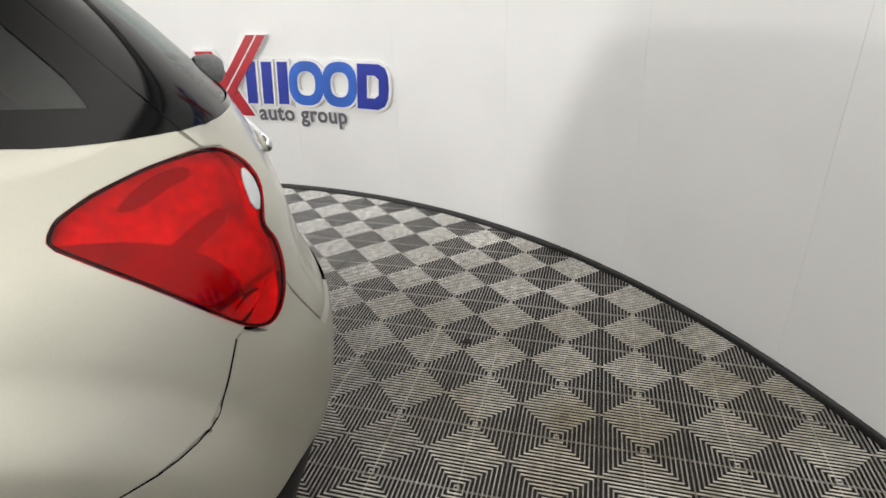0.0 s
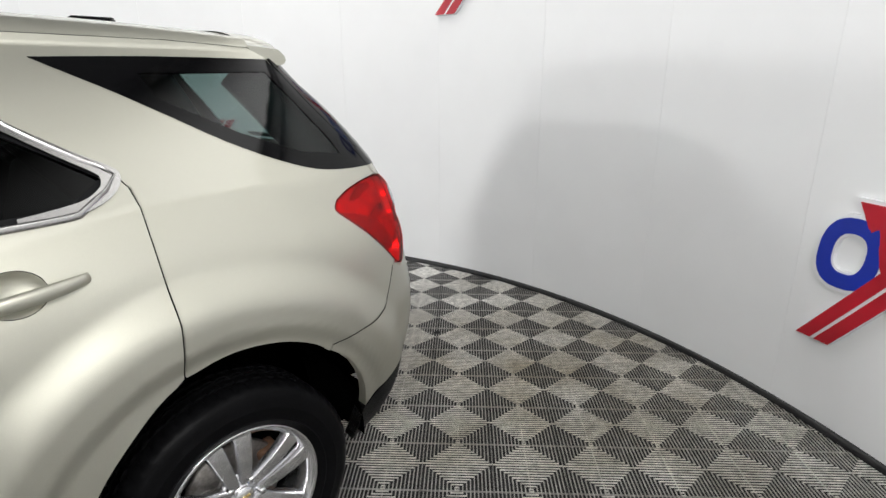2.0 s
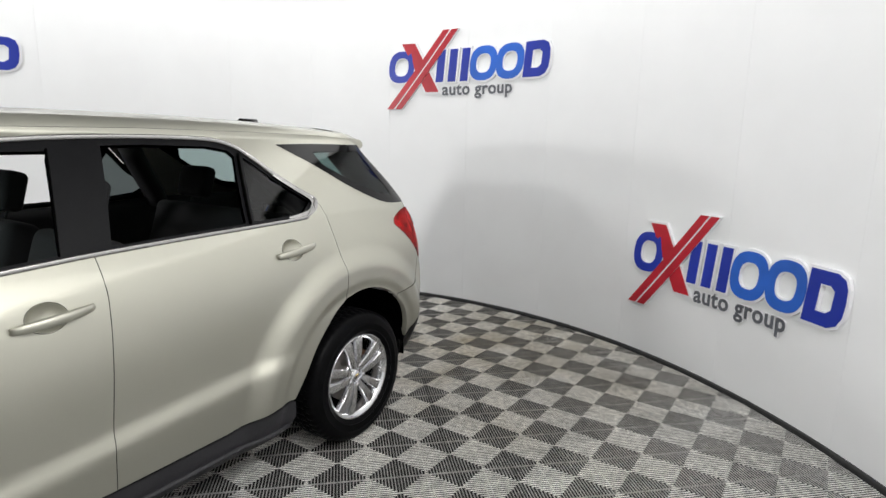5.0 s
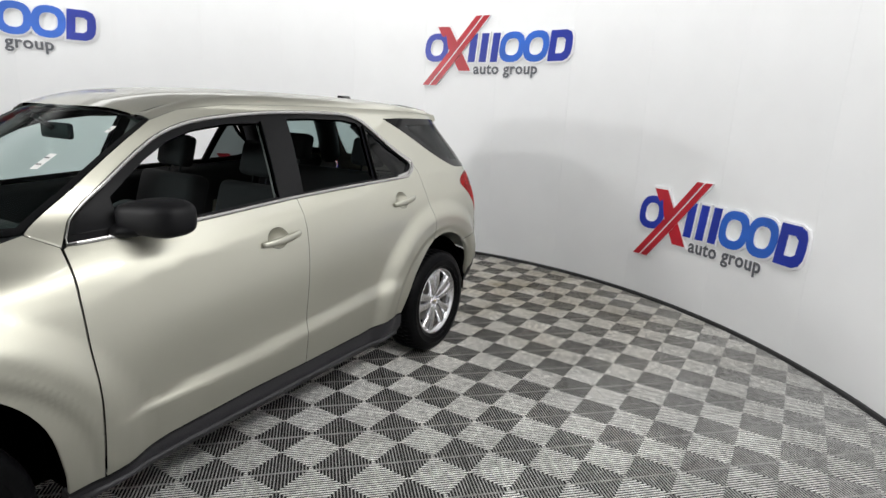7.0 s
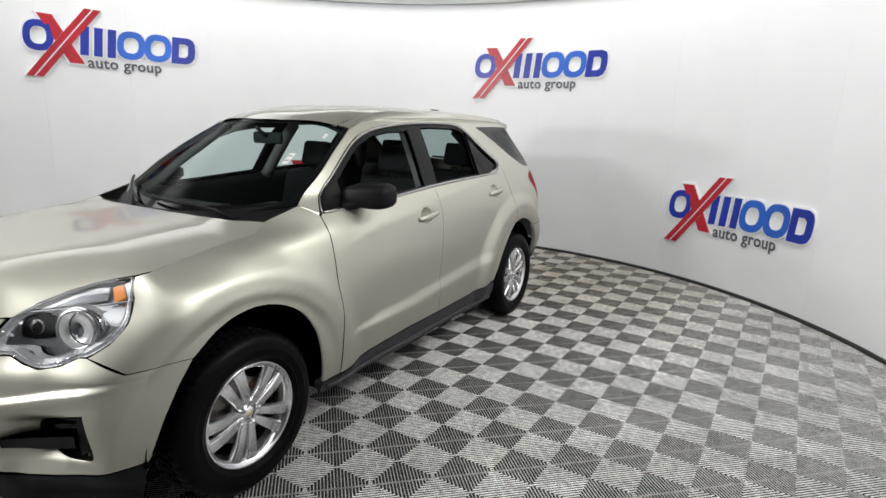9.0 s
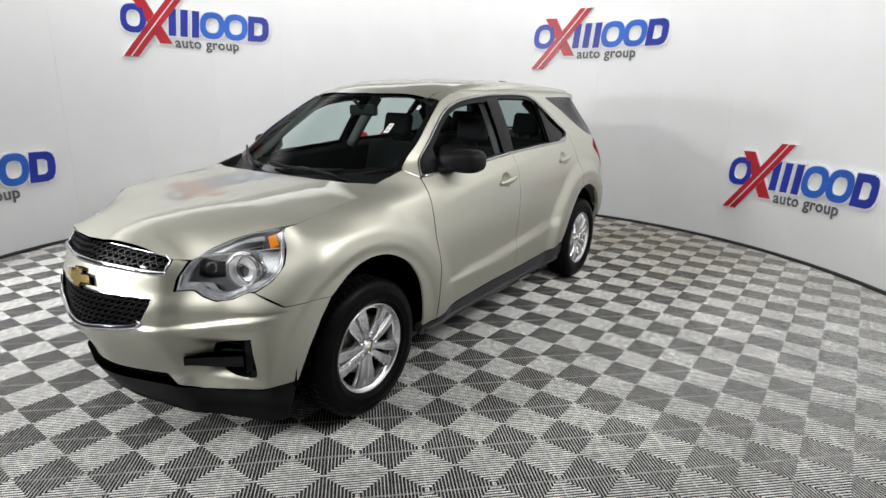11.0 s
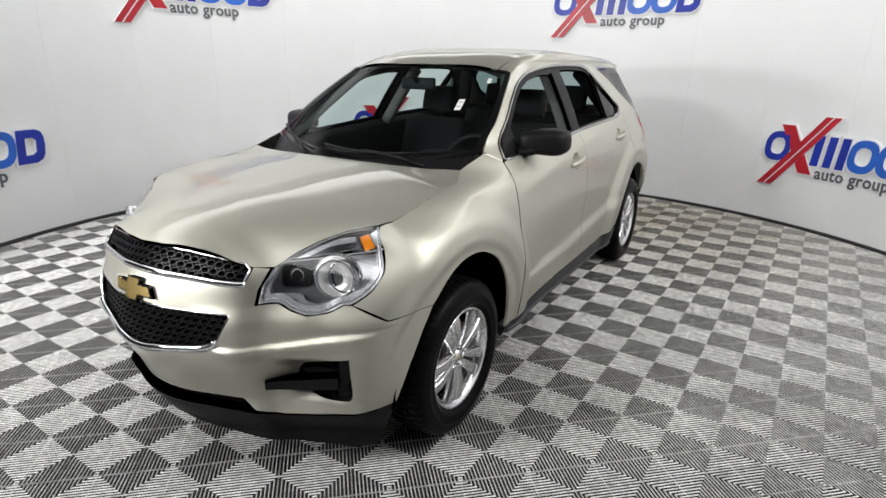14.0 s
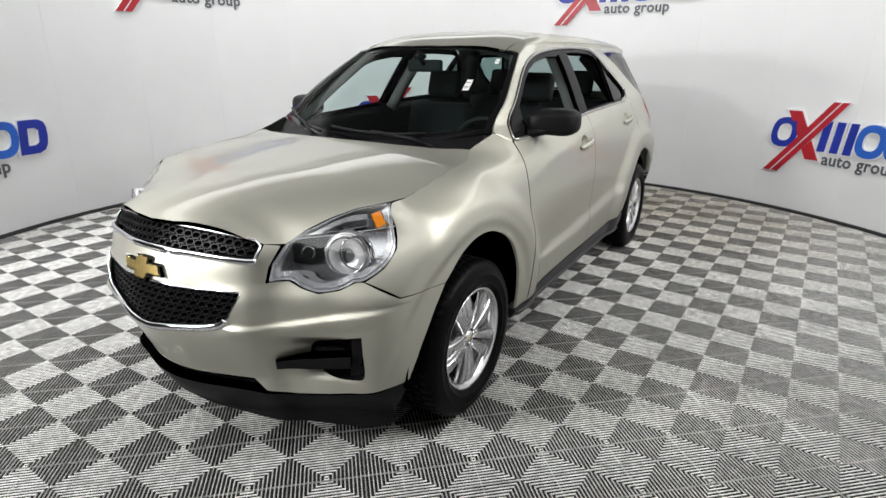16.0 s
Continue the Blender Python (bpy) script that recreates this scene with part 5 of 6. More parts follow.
    l = smooth_loop(line, 6, False)
    bm = bmesh.new()
    tube(bm, [tuple(recessed(F, 0.014)(np.array(a), np.array(z))) for a, z in l], 0.0045, seg=6)
    part("lamp_divider", bm, REFLECTOR, lamp)
    upper = [(sd * a, z) for a, z in (fa(0.50, 0.934), fa(0.607, 0.948), fax(1.885, 0.962), fax(1.856, 0.998), fax(1.90, 0.994), fax(1.97, 0.972), fa(0.54, 0.960))]
    up = panel("lamp_shelf", upper, recessed(F, 0.026), LAMPGREY, lamp, step=0.03, gap=0, depth=0.02, out=(1, 0, 0))
    dark = [(sd * a, z) for a, z in (fa(0.56, 0.946), fax(1.955, 0.953), fax(1.885, 0.966), fax(1.868, 0.984), fax(1.93, 0.974), fa(0.575, 0.956))]
    panel("shelf_window", dark, recessed(F, 0.022), DARKBOWL, up, step=0.03, gap=0, depth=0.004, out=(1, 0, 0))
    amb = [(sd * a, z) for a, z in (fax(1.846, 1.000), fax(1.820, 1.010), fax(1.836, 0.972), fax(1.868, 0.960))]
    panel("amber_reflector", amb, recessed(F, 0.012), AMBER, lamp, step=0.02, gap=0, depth=0.02, out=(1, 0, 0), label="amber side reflector")
    clear = [(sd * a, z) for a, z in (fax(1.817, 1.010), fax(1.790, 1.024), fax(1.808, 0.982), fax(1.833, 0.972))]
    panel("clear_reflector", clear, recessed(F, 0.012), HOUSING, lamp, step=0.02, gap=0, depth=0.02, out=(1, 0, 0))
    corner = [(sd * a, z) for a, z in (fax(1.965, 0.840), fax(1.915, 0.878), fax(1.862, 0.930), fax(1.880, 0.945), fax(1.935, 0.905))]
    panel("lamp_corner", smooth_loop(corner, 3), recessed(F, 0.030), HEADBACK, lamp, step=0.03, gap=0, depth=0.02, out=(1, 0, 0))
    skirt = [(sd * a, z) for a, z in (fa(0.480, 0.812), fa(0.562, 0.808), fa(0.580, 0.794), fa(0.62, 0.780), fa(0.680, 0.790), fa(0.715, 0.812), fa(0.69, 0.808), fa(0.64, 0.792), fa(0.600, 0.806), fa(0.580, 0.824), fa(0.492, 0.824))]
    panel("lamp_skirt", smooth_loop(skirt, 3), recessed(F, 0.030), LAMPGREY, lamp, step=0.03, gap=0, depth=0.02, out=(1, 0, 0))

# ---- rear: bumper, tailgate, lamps, spoiler ----
RBUMP = [ba(0, 0.57), ba(0.5, 0.565), ba(0.7, 0.56), bax(-2.05, 0.555), bax(-1.95, 0.50), bax(-1.886, 0.452), bax(-1.880, 0.50), bax(-1.868, 0.56), bax(-1.846, 0.62), bax(-1.815, 0.672), bax(-1.775, 0.716), bax(-1.728, 0.752), bax(-1.735, 0.768), bax(-1.86, 0.781), bax(-1.985, 0.795), bax(-2.02, 0.836), bax(-2.045, 0.884), bax(-2.062, 0.922), (0.722, 0.930), (0.710, 0.927), (0.694, 0.911), (0.680, 0.905), (0.652, 0.918), (0.630, 0.944), (0.620, 0.972), (0.606, 0.930), (0.566, 0.848), (0.537, 0.796), ba(0.3, 0.785), ba(0, 0.785)]
RVAL = [ba(0, 0.33), ba(0.5, 0.33), ba(0.7, 0.345), bax(-2.0, 0.305), bax(-1.93, 0.272), bax(-1.885, 0.270), bax(-1.872, 0.320), bax(-1.876, 0.42), bax(-1.886, 0.448), bax(-1.95, 0.495), bax(-2.05, 0.55), ba(0.7, 0.555), ba(0.5, 0.560), ba(0, 0.565)]
GATE = [ba(0, 0.79), ba(0.3, 0.79), (0.530, 0.801), (0.560, 0.852), (0.600, 0.935), (0.616, 0.982), (0.609, 1.0), (0.602, 1.045), (0.608, 1.078), (0.592, 1.112), (0.576, 1.150), (0.578, 1.190), (0.603, 1.224), (0.638, 1.233), bax(-2.090, 1.234), bax(-2.066, 1.264), bax(-1.963, 1.40), bax(-1.867, 1.524), bax(-1.800, 1.615), ba(0, 1.640)]
GATEGLASS = [ba(0, 1.262), ba(0.35, 1.262), ba(0.55, 1.272), ba(0.545, 1.36), ba(0.515, 1.47), ba(0.47, 1.585), ba(0, 1.60)]
GATEFRIT = [ba(0, 1.256), ba(0.35, 1.256), bax(-2.067, 1.262), bax(-1.962, 1.40), bax(-1.866, 1.524), bax(-1.80, 1.612), ba(0, 1.63)]


def rear_relief(a, z):
    """The rear bumper, a ledge proud of the tailgate."""
    aa = np.abs(np.asarray(a))
    n = np.stack([-np.cos(a), np.sin(a), 0 * aa], -1)
    return B(a, z) + n * (0.008 * (1 - smoothstep(0.585, 0.70, aa)))[..., None]


rb = panel("rear_bumper", mirrored(RBUMP), rear_relief, PAINT, car, step=0.015, out=(-1, 0, 0), depth=0.03, gap=0.0026)
# dark tube along the bumper seam, in place of the gap's shade
for sd in (1, -1):
    bm = bmesh.new()
    tube(bm, [(x, sd * (float(side_y(x, z)) - 0.0006), z) for x, z in smooth_loop([(-1.735, 0.770), (-1.86, 0.7835), (-1.985, 0.7975), (-2.02, 0.838), (-2.045, 0.887), (-2.062, 0.924)], 4, False)], 0.0013, seg=6)
    part("bumper_seam", bm, SEAL, rb)
panel("rear_valance", mirrored(RVAL), B, PLASTIC, car, step=0.05, out=(-1, 0, 0), depth=0.04, label="black plastic lower rear bumper")
gate = panel("tailgate", mirrored(GATE), B, PAINT, car, holes=[mirrored(GATEGLASS)], step=0.035, out=(-1, 0, 0))
rw = panel("rear_window", mirrored(GATEFRIT), B, GLOSSBLACK, gate, holes=[mirrored(GATEGLASS)], step=0.05, out=(-1, 0, 0), offset=0.003, gap=0, depth=0.006, label="dark rear window")
panel("clear_field", mirrored(GATEGLASS), B, BLACKGLASS, rw, step=0.06, out=(-1, 0, 0), offset=0.0, gap=0, depth=0)
plate = [ba(-0.26, 0.98), ba(0.26, 0.98), ba(0.26, 1.10), ba(-0.26, 1.10)]
panel("plate_recess", plate, B, PLASTIC, gate, step=0.05, out=(-1, 0, 0), offset=0.002, gap=0, depth=0.004)
bm = bmesh.new()
tube(bm, [tuple(B(np.array(a), np.array(1.135)) + np.array((-0.012, 0, 0))) for a in np.linspace(-0.32, 0.32, 13)], 0.017, seg=10, flat=0.7)
part("chrome_bar", bm, CHROME, gate)
# rear wiper on its pivot
bm = bmesh.new()
c = Vector(B(np.array(0.0), np.array(1.275)))
lathe(bm, [(0.001, 0.062), (0.024, 0.06), (0.036, 0.048), (0.042, 0.026), (0.040, 0.0), (0.036, -0.01)], seg=24, axis="X")
bmesh.ops.transform(bm, matrix=Matrix.Translation(c) @ Matrix.Rotation(math.pi, 4, "Z"), verts=bm.verts)
piv = part("wiper_pivot", bm, CAPGREY, gate)
bm = bmesh.new()
tube(bm, [tuple(B(np.array(-a), np.array(1.27 + 0.03 * a)) + np.array((-0.03, 0, 0))) for a in np.linspace(0.0, 0.42, 9)], 0.010, seg=8)
part("wiper_blade", bm, PLASTIC, piv)

def recessed_rear(P, d):
    def Q(a, z):
        return P(a, z) - np.stack([-np.cos(a), np.sin(a), 0 * np.asarray(a)], -1) * d
    return Q


for sd in (1, -1):
    t = smooth_loop([(sd * a, z) for a, z in TAIL], 3, keep=())

    def bulge(a, z):
        p = B(a, z)
        zz = np.asarray(z)
        w = 0.017 * np.sin(np.clip((zz - 0.905) / 0.18, 0, 1) * math.pi) + 0.018 * np.sin(np.clip((zz - 1.075) / 0.155, 0, 1) * math.pi)
        n = np.stack([-np.cos(a), np.sin(a), 0 * zz], -1)
        return p + n * (w * smoothstep(0.45, 0.62, 1.15 - np.abs(a)))[..., None]

    def inner(a, z):
        p = bulge(a, z)
        aa, zz = np.abs(np.asarray(a)), np.asarray(z)
        w = 0.030 + 0.012 * np.sin((zz - 1.075) / 0.155 * math.pi) + 0.004 * np.sin(aa * 40)
        w = w + 0.02 * (1 - smoothstep(0.94, 1.0, zz)) + 0.016 * smoothstep(0.80, 0.95, aa)
        n = np.stack([-np.cos(a), np.sin(a), 0 * zz], -1)
        return p - n * w[..., None]
    tl = panel("tail_lamp", t, inner, TAILBACK, car, step=0.012, gap=0.002, depth=0.0, out=(-1, 0, 0), label="glossy red tail lamp")
    panel("red_lens", t, bulge, REDLENS, tl, step=0.016, gap=0.0, depth=0.012, out=(-1, 0, 0), label="clear red lens", offset=0.003)
    l = densify(t, 0.03)
    n = len(l)
    wv = []
    for d in (0.008, 0.05):
        a = np.array([q[0] for q in l])
        wv += [tuple(q) for q in B(a, np.array([q[1] for q in l])) - np.stack([-np.cos(a), np.sin(a), 0 * a], -1) * d]
    data_part("lamp_rim", wv, [(i, (i + 1) % n, n + (i + 1) % n, n + i) for i in range(n)], LAMPINNER, tl)
    bm = bmesh.new()
    tube(bm, [tuple(recessed_rear(bulge, 0.002)(np.array(a), np.array(z))) for a, z in densify(inset(t, 0.003), 0.02)], 0.0024, closed=True, seg=6)
    part("lamp_bezel", bm, SEAL, tl)
    for loop in (((0.752, 1.166), (0.728, 1.186), (0.690, 1.202), (0.655, 1.203), (0.652, 1.186), (0.690, 1.176), (0.725, 1.164)),
                 ((0.745, 1.092), (0.715, 1.106), (0.670, 1.118), (0.640, 1.122), (0.648, 1.102), (0.690, 1.088), (0.725, 1.080)),
                 ((0.690, 0.962), (0.668, 0.972), (0.646, 0.966), (0.652, 0.944), (0.676, 0.930), (0.694, 0.944))):
        panel("dark_chamber", smooth_loop([(sd * a, z) for a, z in loop], 4), inner, HEADBACK, tl, step=0.014, gap=0, depth=0.008, out=(-1, 0, 0), offset=0.007)
    low = [(sd * a, z) for a, z in ((0.836, 1.136), (0.770, 1.122), (0.715, 1.080), (0.690, 1.020), (0.684, 0.955), (0.700, 0.945), (0.745, 1.005), (0.795, 1.082))]
    panel("lower_chamber", smooth_loop(low, 4), inner, HEADBACK, tl, step=0.014, gap=0, depth=0, out=(-1, 0, 0), offset=0.006)
    rl = smooth_loop([(sd * a, z) for a, z in ((0.603, 1.180), (0.597, 1.162), (0.602, 1.132), (0.616, 1.110), (0.625, 1.118), (0.622, 1.145), (0.613, 1.170))], 4)
    panel("reversing_lens", rl, bulge, HOUSING, tl, step=0.02, gap=0, depth=0.004, out=(-1, 0, 0), label="clear white reversing lens", offset=0.006)

bm = bmesh.new()
rows = []
top_y = float(side_y(-1.745, 1.644))
for i in range(41):
    y = -top_y + 2 * top_y * i / 40
    k = abs(y) / top_y
    edge = float(smoothstep(0.86, 1.0, k))
    zt = (float(roof_z(-1.745, min(abs(y), 0.497))) + 0.003) * (1 - edge) + 1.648 * edge
    back = -1.896 + 0.020 * k ** 3 + 0.006 * edge
    low = zt - 0.064 + 0.010 * edge
    sec = [(-1.742, zt + 0.002), (-1.80, zt - 0.002), (-1.845, zt - 0.007), (back + 0.014, zt - 0.016), (back + 0.003, zt - 0.027), (back, zt - 0.040), (back + 0.005, low + 0.006), (back + 0.016, low), (-1.82, low - 0.002), (-1.775, low - 0.004)]
    rows.append([bm.verts.new((x, y, z)) for x, z in sec])
for i in range(40):
    for k in range(9):
        bm.faces.new((rows[i][k], rows[i][k + 1], rows[i + 1][k + 1], rows[i + 1][k]))
bm.faces.new(rows[0]), bm.faces.new(rows[-1])
sp = part("roof_spoiler", bm, PAINT, car)
sp.data.set_sharp_from_angle(angle=1.1)

# fin on the roof
bm = bmesh.new()
rows = []
for i in range(9):
    t = i / 8
    x0, x1 = -1.36 - 0.055 * t ** 0.7, -1.56 + 0.02 * t
    zb = float(roof_z(-1.45, 0))
    z = zb + 0.030 * t
    w = 0.028 * (1 - t) ** 0.7 + 0.004
    ring = []
    for k in range(12):
        a = 2 * math.pi * k / 12
        ring.append(bm.verts.new(((x0 + x1) / 2 + (x0 - x1) / 2 * math.cos(a), w * math.sin(a), z)))
    rows.append(ring)
for i in range(8):
    for k in range(12):
        bm.faces.new((rows[i][k], rows[i][(k + 1) % 12], rows[i + 1][(k + 1) % 12], rows[i + 1][k]))
bm.faces.new(rows[-1])
part("roof_antenna", bm, GLOSSBLACK, car, "small black fin on the roof")


# ---- door mirrors ----
def door_mirror(sd):
    bm = bmesh.new()
    bmesh.ops.create_uvsphere(bm, u_segments=32, v_segments=20, radius=1.0)
    for v in bm.verts:
        x, y, z = v.co
        def sup(c, p):
            return math.copysign(abs(c) ** p, c)
        x, y, z = sup(x, 0.62), sup(y, 0.58), sup(z, 0.62)
        t = (y + 1) / 2
        px = 0.612 + 0.092 * x * (1 - 0.18 * t) - 0.060 * t
        py = 0.752 + 0.252 * t
        pz = 1.243 + z * (0.064 + 0.006 * t - 0.020 * (1 - t) ** 2) + 0.012 * (1 - t) * (1 if z > 0 else -0.6) - 0.004 * x
        if x < -0.82:
            px += 0.012
        v.co = (px, py * sd, pz)
    hm = part("door_mirror", bm, PLASTIC, car, "black plastic door mirror")
    bm = bmesh.new()
    tube(bm, [(0.650, 0.765 * sd, 1.190), (0.640, 0.80 * sd, 1.194), (0.615, 0.85 * sd, 1.205)], lambda t: 0.032 - 0.006 * t, seg=12, flat=2.0)
    part("mirror_arm", bm, PLASTIC, hm)
    bm = bmesh.new()
    box(bm, 0.482, 0.488, 0.830, 0.960, 1.212, 1.272, 0.002)
    bmesh.ops.transform(bm, matrix=Matrix.Diagonal((1, sd, 1, 1)), verts=bm.verts)
    part("mirror_glass", bm, CHROME, hm)
    # sail piece at the window's front corner
    panel("mirror_sail", [(0.822, 1.196), (0.652, 1.204), (0.652, 1.345), (0.73, 1.288), (0.80, 1.222)], S, PLASTIC, hm, side=sd, step=0.04, offset=0.003, gap=0.004, depth=0.012)


for sd in (1, -1):
    door_mirror(sd)


# ---- wheels ----
def build_wheel():
    wheel = new("wheel")
    wheel.parent = car
    bm = bmesh.new()
    R0 = 0.3625
    prof = [(0.222, -0.085), (0.236, -0.098), (0.262, -0.110), (0.300, -0.114), (0.332, -0.108), (0.347, -0.096), (R0 - 0.003, -0.082), (R0, -0.060), (R0, -0.047), (R0 - 0.008, -0.045), (R0 - 0.008, -0.038), (R0, -0.036), (R0 + 0.001, -0.014), (R0 - 0.008, -0.012), (R0 - 0.008, -0.004), (R0 + 0.001, -0.002), (R0 + 0.001, 0.014)]
    prof = prof[:13] + [(R0 - 0.008, -0.012), (R0 - 0.008, -0.005), (R0 + 0.001, -0.003), (R0 + 0.001, 0.003), (R0 - 0.008, 0.005), (R0 - 0.008, 0.012), (R0 + 0.001, 0.014), (R0, 0.036), (R0 - 0.008, 0.038), (R0 - 0.008, 0.045), (R0, 0.047), (R0, 0.060), (R0 - 0.003, 0.082), (0.347, 0.096), (0.334, 0.107), (0.318, 0.1115), (0.300, 0.114), (0.296, 0.1155), (0.292, 0.114), (0.270, 0.112), (0.262, 0.1105), (0.258, 0.1125), (0.252, 0.108), (0.236, 0.098), (0.222, 0.085)]
    tread = {i: (0 if abs(h) > 0.046 else 2) for i, (r, h) in enumerate(prof) if abs(h) <= 0.097 and r > 0.356}
    lathe(bm, prof, seg=216, wob=lambda k, i: (-0.006 if (k in tread and i % 4 == tread[k]) else 0.0))
    part("tyre", bm, RUBBER, wheel, "black treaded tyre").data.set_sharp_from_angle(angle=0.6)
    # rim barrel
    bm = bmesh.new()
    lathe(bm, [(0.205, -0.085), (0.200, 0.02), (0.205, 0.07), (0.214, 0.088), (0.226, 0.096), (0.233, 0.101), (0.236, 0.097), (0.233, 0.088), (0.224, 0.080)], seg=72)
    rim_ob = part("rim", bm, ALLOY, wheel, "silver five-spoke alloy rim")
    # five split spokes
    for s in range(5):
        bm = bmesh.new()
        base = 2 * math.pi * s / 5 + math.pi / 2
        for half in (-1, 1):
            rows = []
            for i in range(11):
                t = i / 10
                r = 0.045 + 0.172 * t
                off = half * (0.0185 + 0.0265 * t)
                w = 0.0165 + 0.0110 * t
                hgt = 0.078 + 0.010 * math.sin(math.pi * 0.9 * t) + 0.004 * t
                ring = []
                for du, dh in ((-1.12, -0.028), (-1.0, -0.005), (-0.82, 0.0), (0.0, 0.001), (0.82, 0.0), (1.0, -0.005), (1.12, -0.028)):
                    u = off + du * w
                    x, z = r * math.cos(base) - u * math.sin(base), r * math.sin(base) + u * math.cos(base)
                    ring.append(bm.verts.new((x, hgt + dh, z)))
                rows.append(ring)
            for i in range(10):
                for k in range(6):
                    bm.faces.new((rows[i][k], rows[i][k + 1], rows[i + 1][k + 1], rows[i + 1][k]))
            bm.faces.new(rows[0]), bm.faces.new(rows[-1])
        part("spoke", bm, ALLOY, wheel).data.set_sharp_from_angle(angle=0.7)
    bm = bmesh.new()
    lathe(bm, [(0.001, 0.078), (0.028, 0.077), (0.031, 0.073), (0.033, 0.066), (0.055, 0.064), (0.072, 0.060), (0.078, 0.050), (0.074, 0.03)], seg=40)
    hub = part("hub", bm, ALLOY, wheel)
    bm = bmesh.new()
    box(bm, -0.015, 0.015, 0.0775, 0.0795, -0.0045, 0.0045, 0.001)
    part("hub_badge", bm, GOLD, hub)
    for s in range(5):
        a = 2 * math.pi * (s + 0.5) / 5 + math.pi / 2
        bm = bmesh.new()
        lathe(bm, [(0.001, 0.082), (0.0105, 0.081), (0.0125, 0.076), (0.0125, 0.058)], seg=6, centre=(0.056 * math.cos(a), 0, 0.056 * math.sin(a)))
        part("lug_nut", bm, CHROME, hub)
    bm = bmesh.new()
    lathe(bm, [(0.05, 0.018), (0.145, 0.018), (0.150, 0.012), (0.150, 0.0), (0.05, -0.002)], seg=48)
    part("brake_disc", bm, STEEL, wheel)
    bm = bmesh.new()
    box(bm, -0.155, -0.085, -0.03, 0.036, -0.05, 0.075, 0.012)
    part("brake_caliper", bm, RUST, wheel)
    bm = bmesh.new()
    lathe(bm, [(0.205, -0.02), (0.10, -0.024), (0.04, -0.03)], seg=40)
    part("back_plate", bm, SEAL, wheel)
    return wheel


wheel = build_wheel()
wheel.matrix_basis = pose(WHEEL_X, 0.793, HUB_Z, 0, 24, 0)
for x, y, r, spin in ((-WHEEL_X, 0.793, 0, 8), (WHEEL_X, -0.793, 180, 40), (-WHEEL_X, -0.793, 180, 70)):
    copy_thing(wheel, pose(x, y, HUB_Z, 0, spin, r) if r == 0 else Matrix.Translation((x, y, HUB_Z)) @ Matrix.Rotation(math.pi, 4, "Z") @ Matrix.Rotation(radians(spin), 4, "Y"))

# wheel wells
for wx in (WHEEL_X, -WHEEL_X):
    for sd in (1, -1):
        bm = bmesh.new()
        rows = []
        for i in range(25):
            a = math.pi * (-0.01 + 1.02 * i / 24)
            x, z = wx + 0.455 * math.cos(a), 0.352 + 0.475 * math.sin(a)
            rows.append([bm.verts.new((x, 0.852 * sd, z)), bm.verts.new((x, 0.50 * sd, z))])
        for i in range(24):
            bm.faces.new((rows[i][0], rows[i][1], rows[i + 1][1], rows[i + 1][0]))
        bm.faces.new([r[1] for r in rows])
        part("wheel_liner", bm, SEAL, car, "black wheel arch liner")

# floor pan and dark inner body
bm = bmesh.new()
box(bm, -2.10, 1.93, -0.62, 0.62, 0.24, 0.34, 0.02)
box(bm, -0.93, 0.93, -0.80, 0.80, 0.24, 0.40, 0.02)
part("floor_pan", bm, SEAL, car)
# unseen dark boxes added to stop light passing through the engine bay
bm = bmesh.new()
box(bm, 1.05, 2.02, -0.40, 0.40, 0.34, 0.93, 0.03)
box(bm, 1.02, 1.10, -0.66, 0.66, 0.34, 1.10, 0.01)
part("engine_cover", bm, SEAL, car)
bm = bmesh.new()
box(bm, -2.2, -1.75, -0.5, 0.5, 0.34, 0.62, 0.02)
part("rear_crossmember", bm, SEAL, car)

# ---- cabin ----
for sd in (1, -1):
    bm = bmesh.new()
    rows = []
    for x in np.linspace(0.90, -1.95, 30):
        z1 = (belt_z(x) if x > -1.17 else 1.27) - 0.015
        yy = float(side_y(x, z1)) - 0.045
        yl = float(side_y(x, 0.6)) - 0.07
        rows.append([bm.verts.new((x, yl * sd, 0.38 if x > -0.92 else 0.94)), bm.verts.new((x, yl * sd, 0.9 if x > -0.92 else 0.96)), bm.verts.new((x, (yy - 0.03) * sd, z1 - 0.06)), bm.verts.new((x, yy * sd, z1)), bm.verts.new((x, (yy + 0.02) * sd, z1 - 0.01))])
    for i in range(29):
        for k in range(4):
            bm.faces.new((rows[i][k], rows[i][k + 1], rows[i + 1][k + 1], rows[i + 1][k]))
    part("door_trim", bm, INTERIOR, car, "black inner door trim")
    # inner pillars
    for (x0, z0), (x1, z1), r in (((-0.165, 1.20), (-0.255, 1.60), 0.042), ((0.86, 1.18), (0.33, 1.585), 0.026), ((-1.30, 1.24), (-1.02, 1.60), 0.06), ((-2.00, 1.26), (-1.76, 1.60), 0.085)):
        bm = bmesh.new()
        pts = [((x0 + (x1 - x0) * t), 0, z0 + (z1 - z0) * t) for t in np.linspace(0, 1, 7)]
        tube(bm, [(x, (float(side_y(x, z)) - 0.035 - r) * sd, z - 0.01) for x, _, z in pts], r, seg=10, flat=1.0)
        part("inner_pillar", bm, LINER if x0 > -1 else INTERIOR, car)
panel("headliner", [(0.40, -0.53), (0.40, 0.53), (-1.78, 0.53), (-1.78, -0.53)], ROOF, LINER, car, step=0.12, gap=0, depth=0, out=(0, 0, -1), offset=0.045)


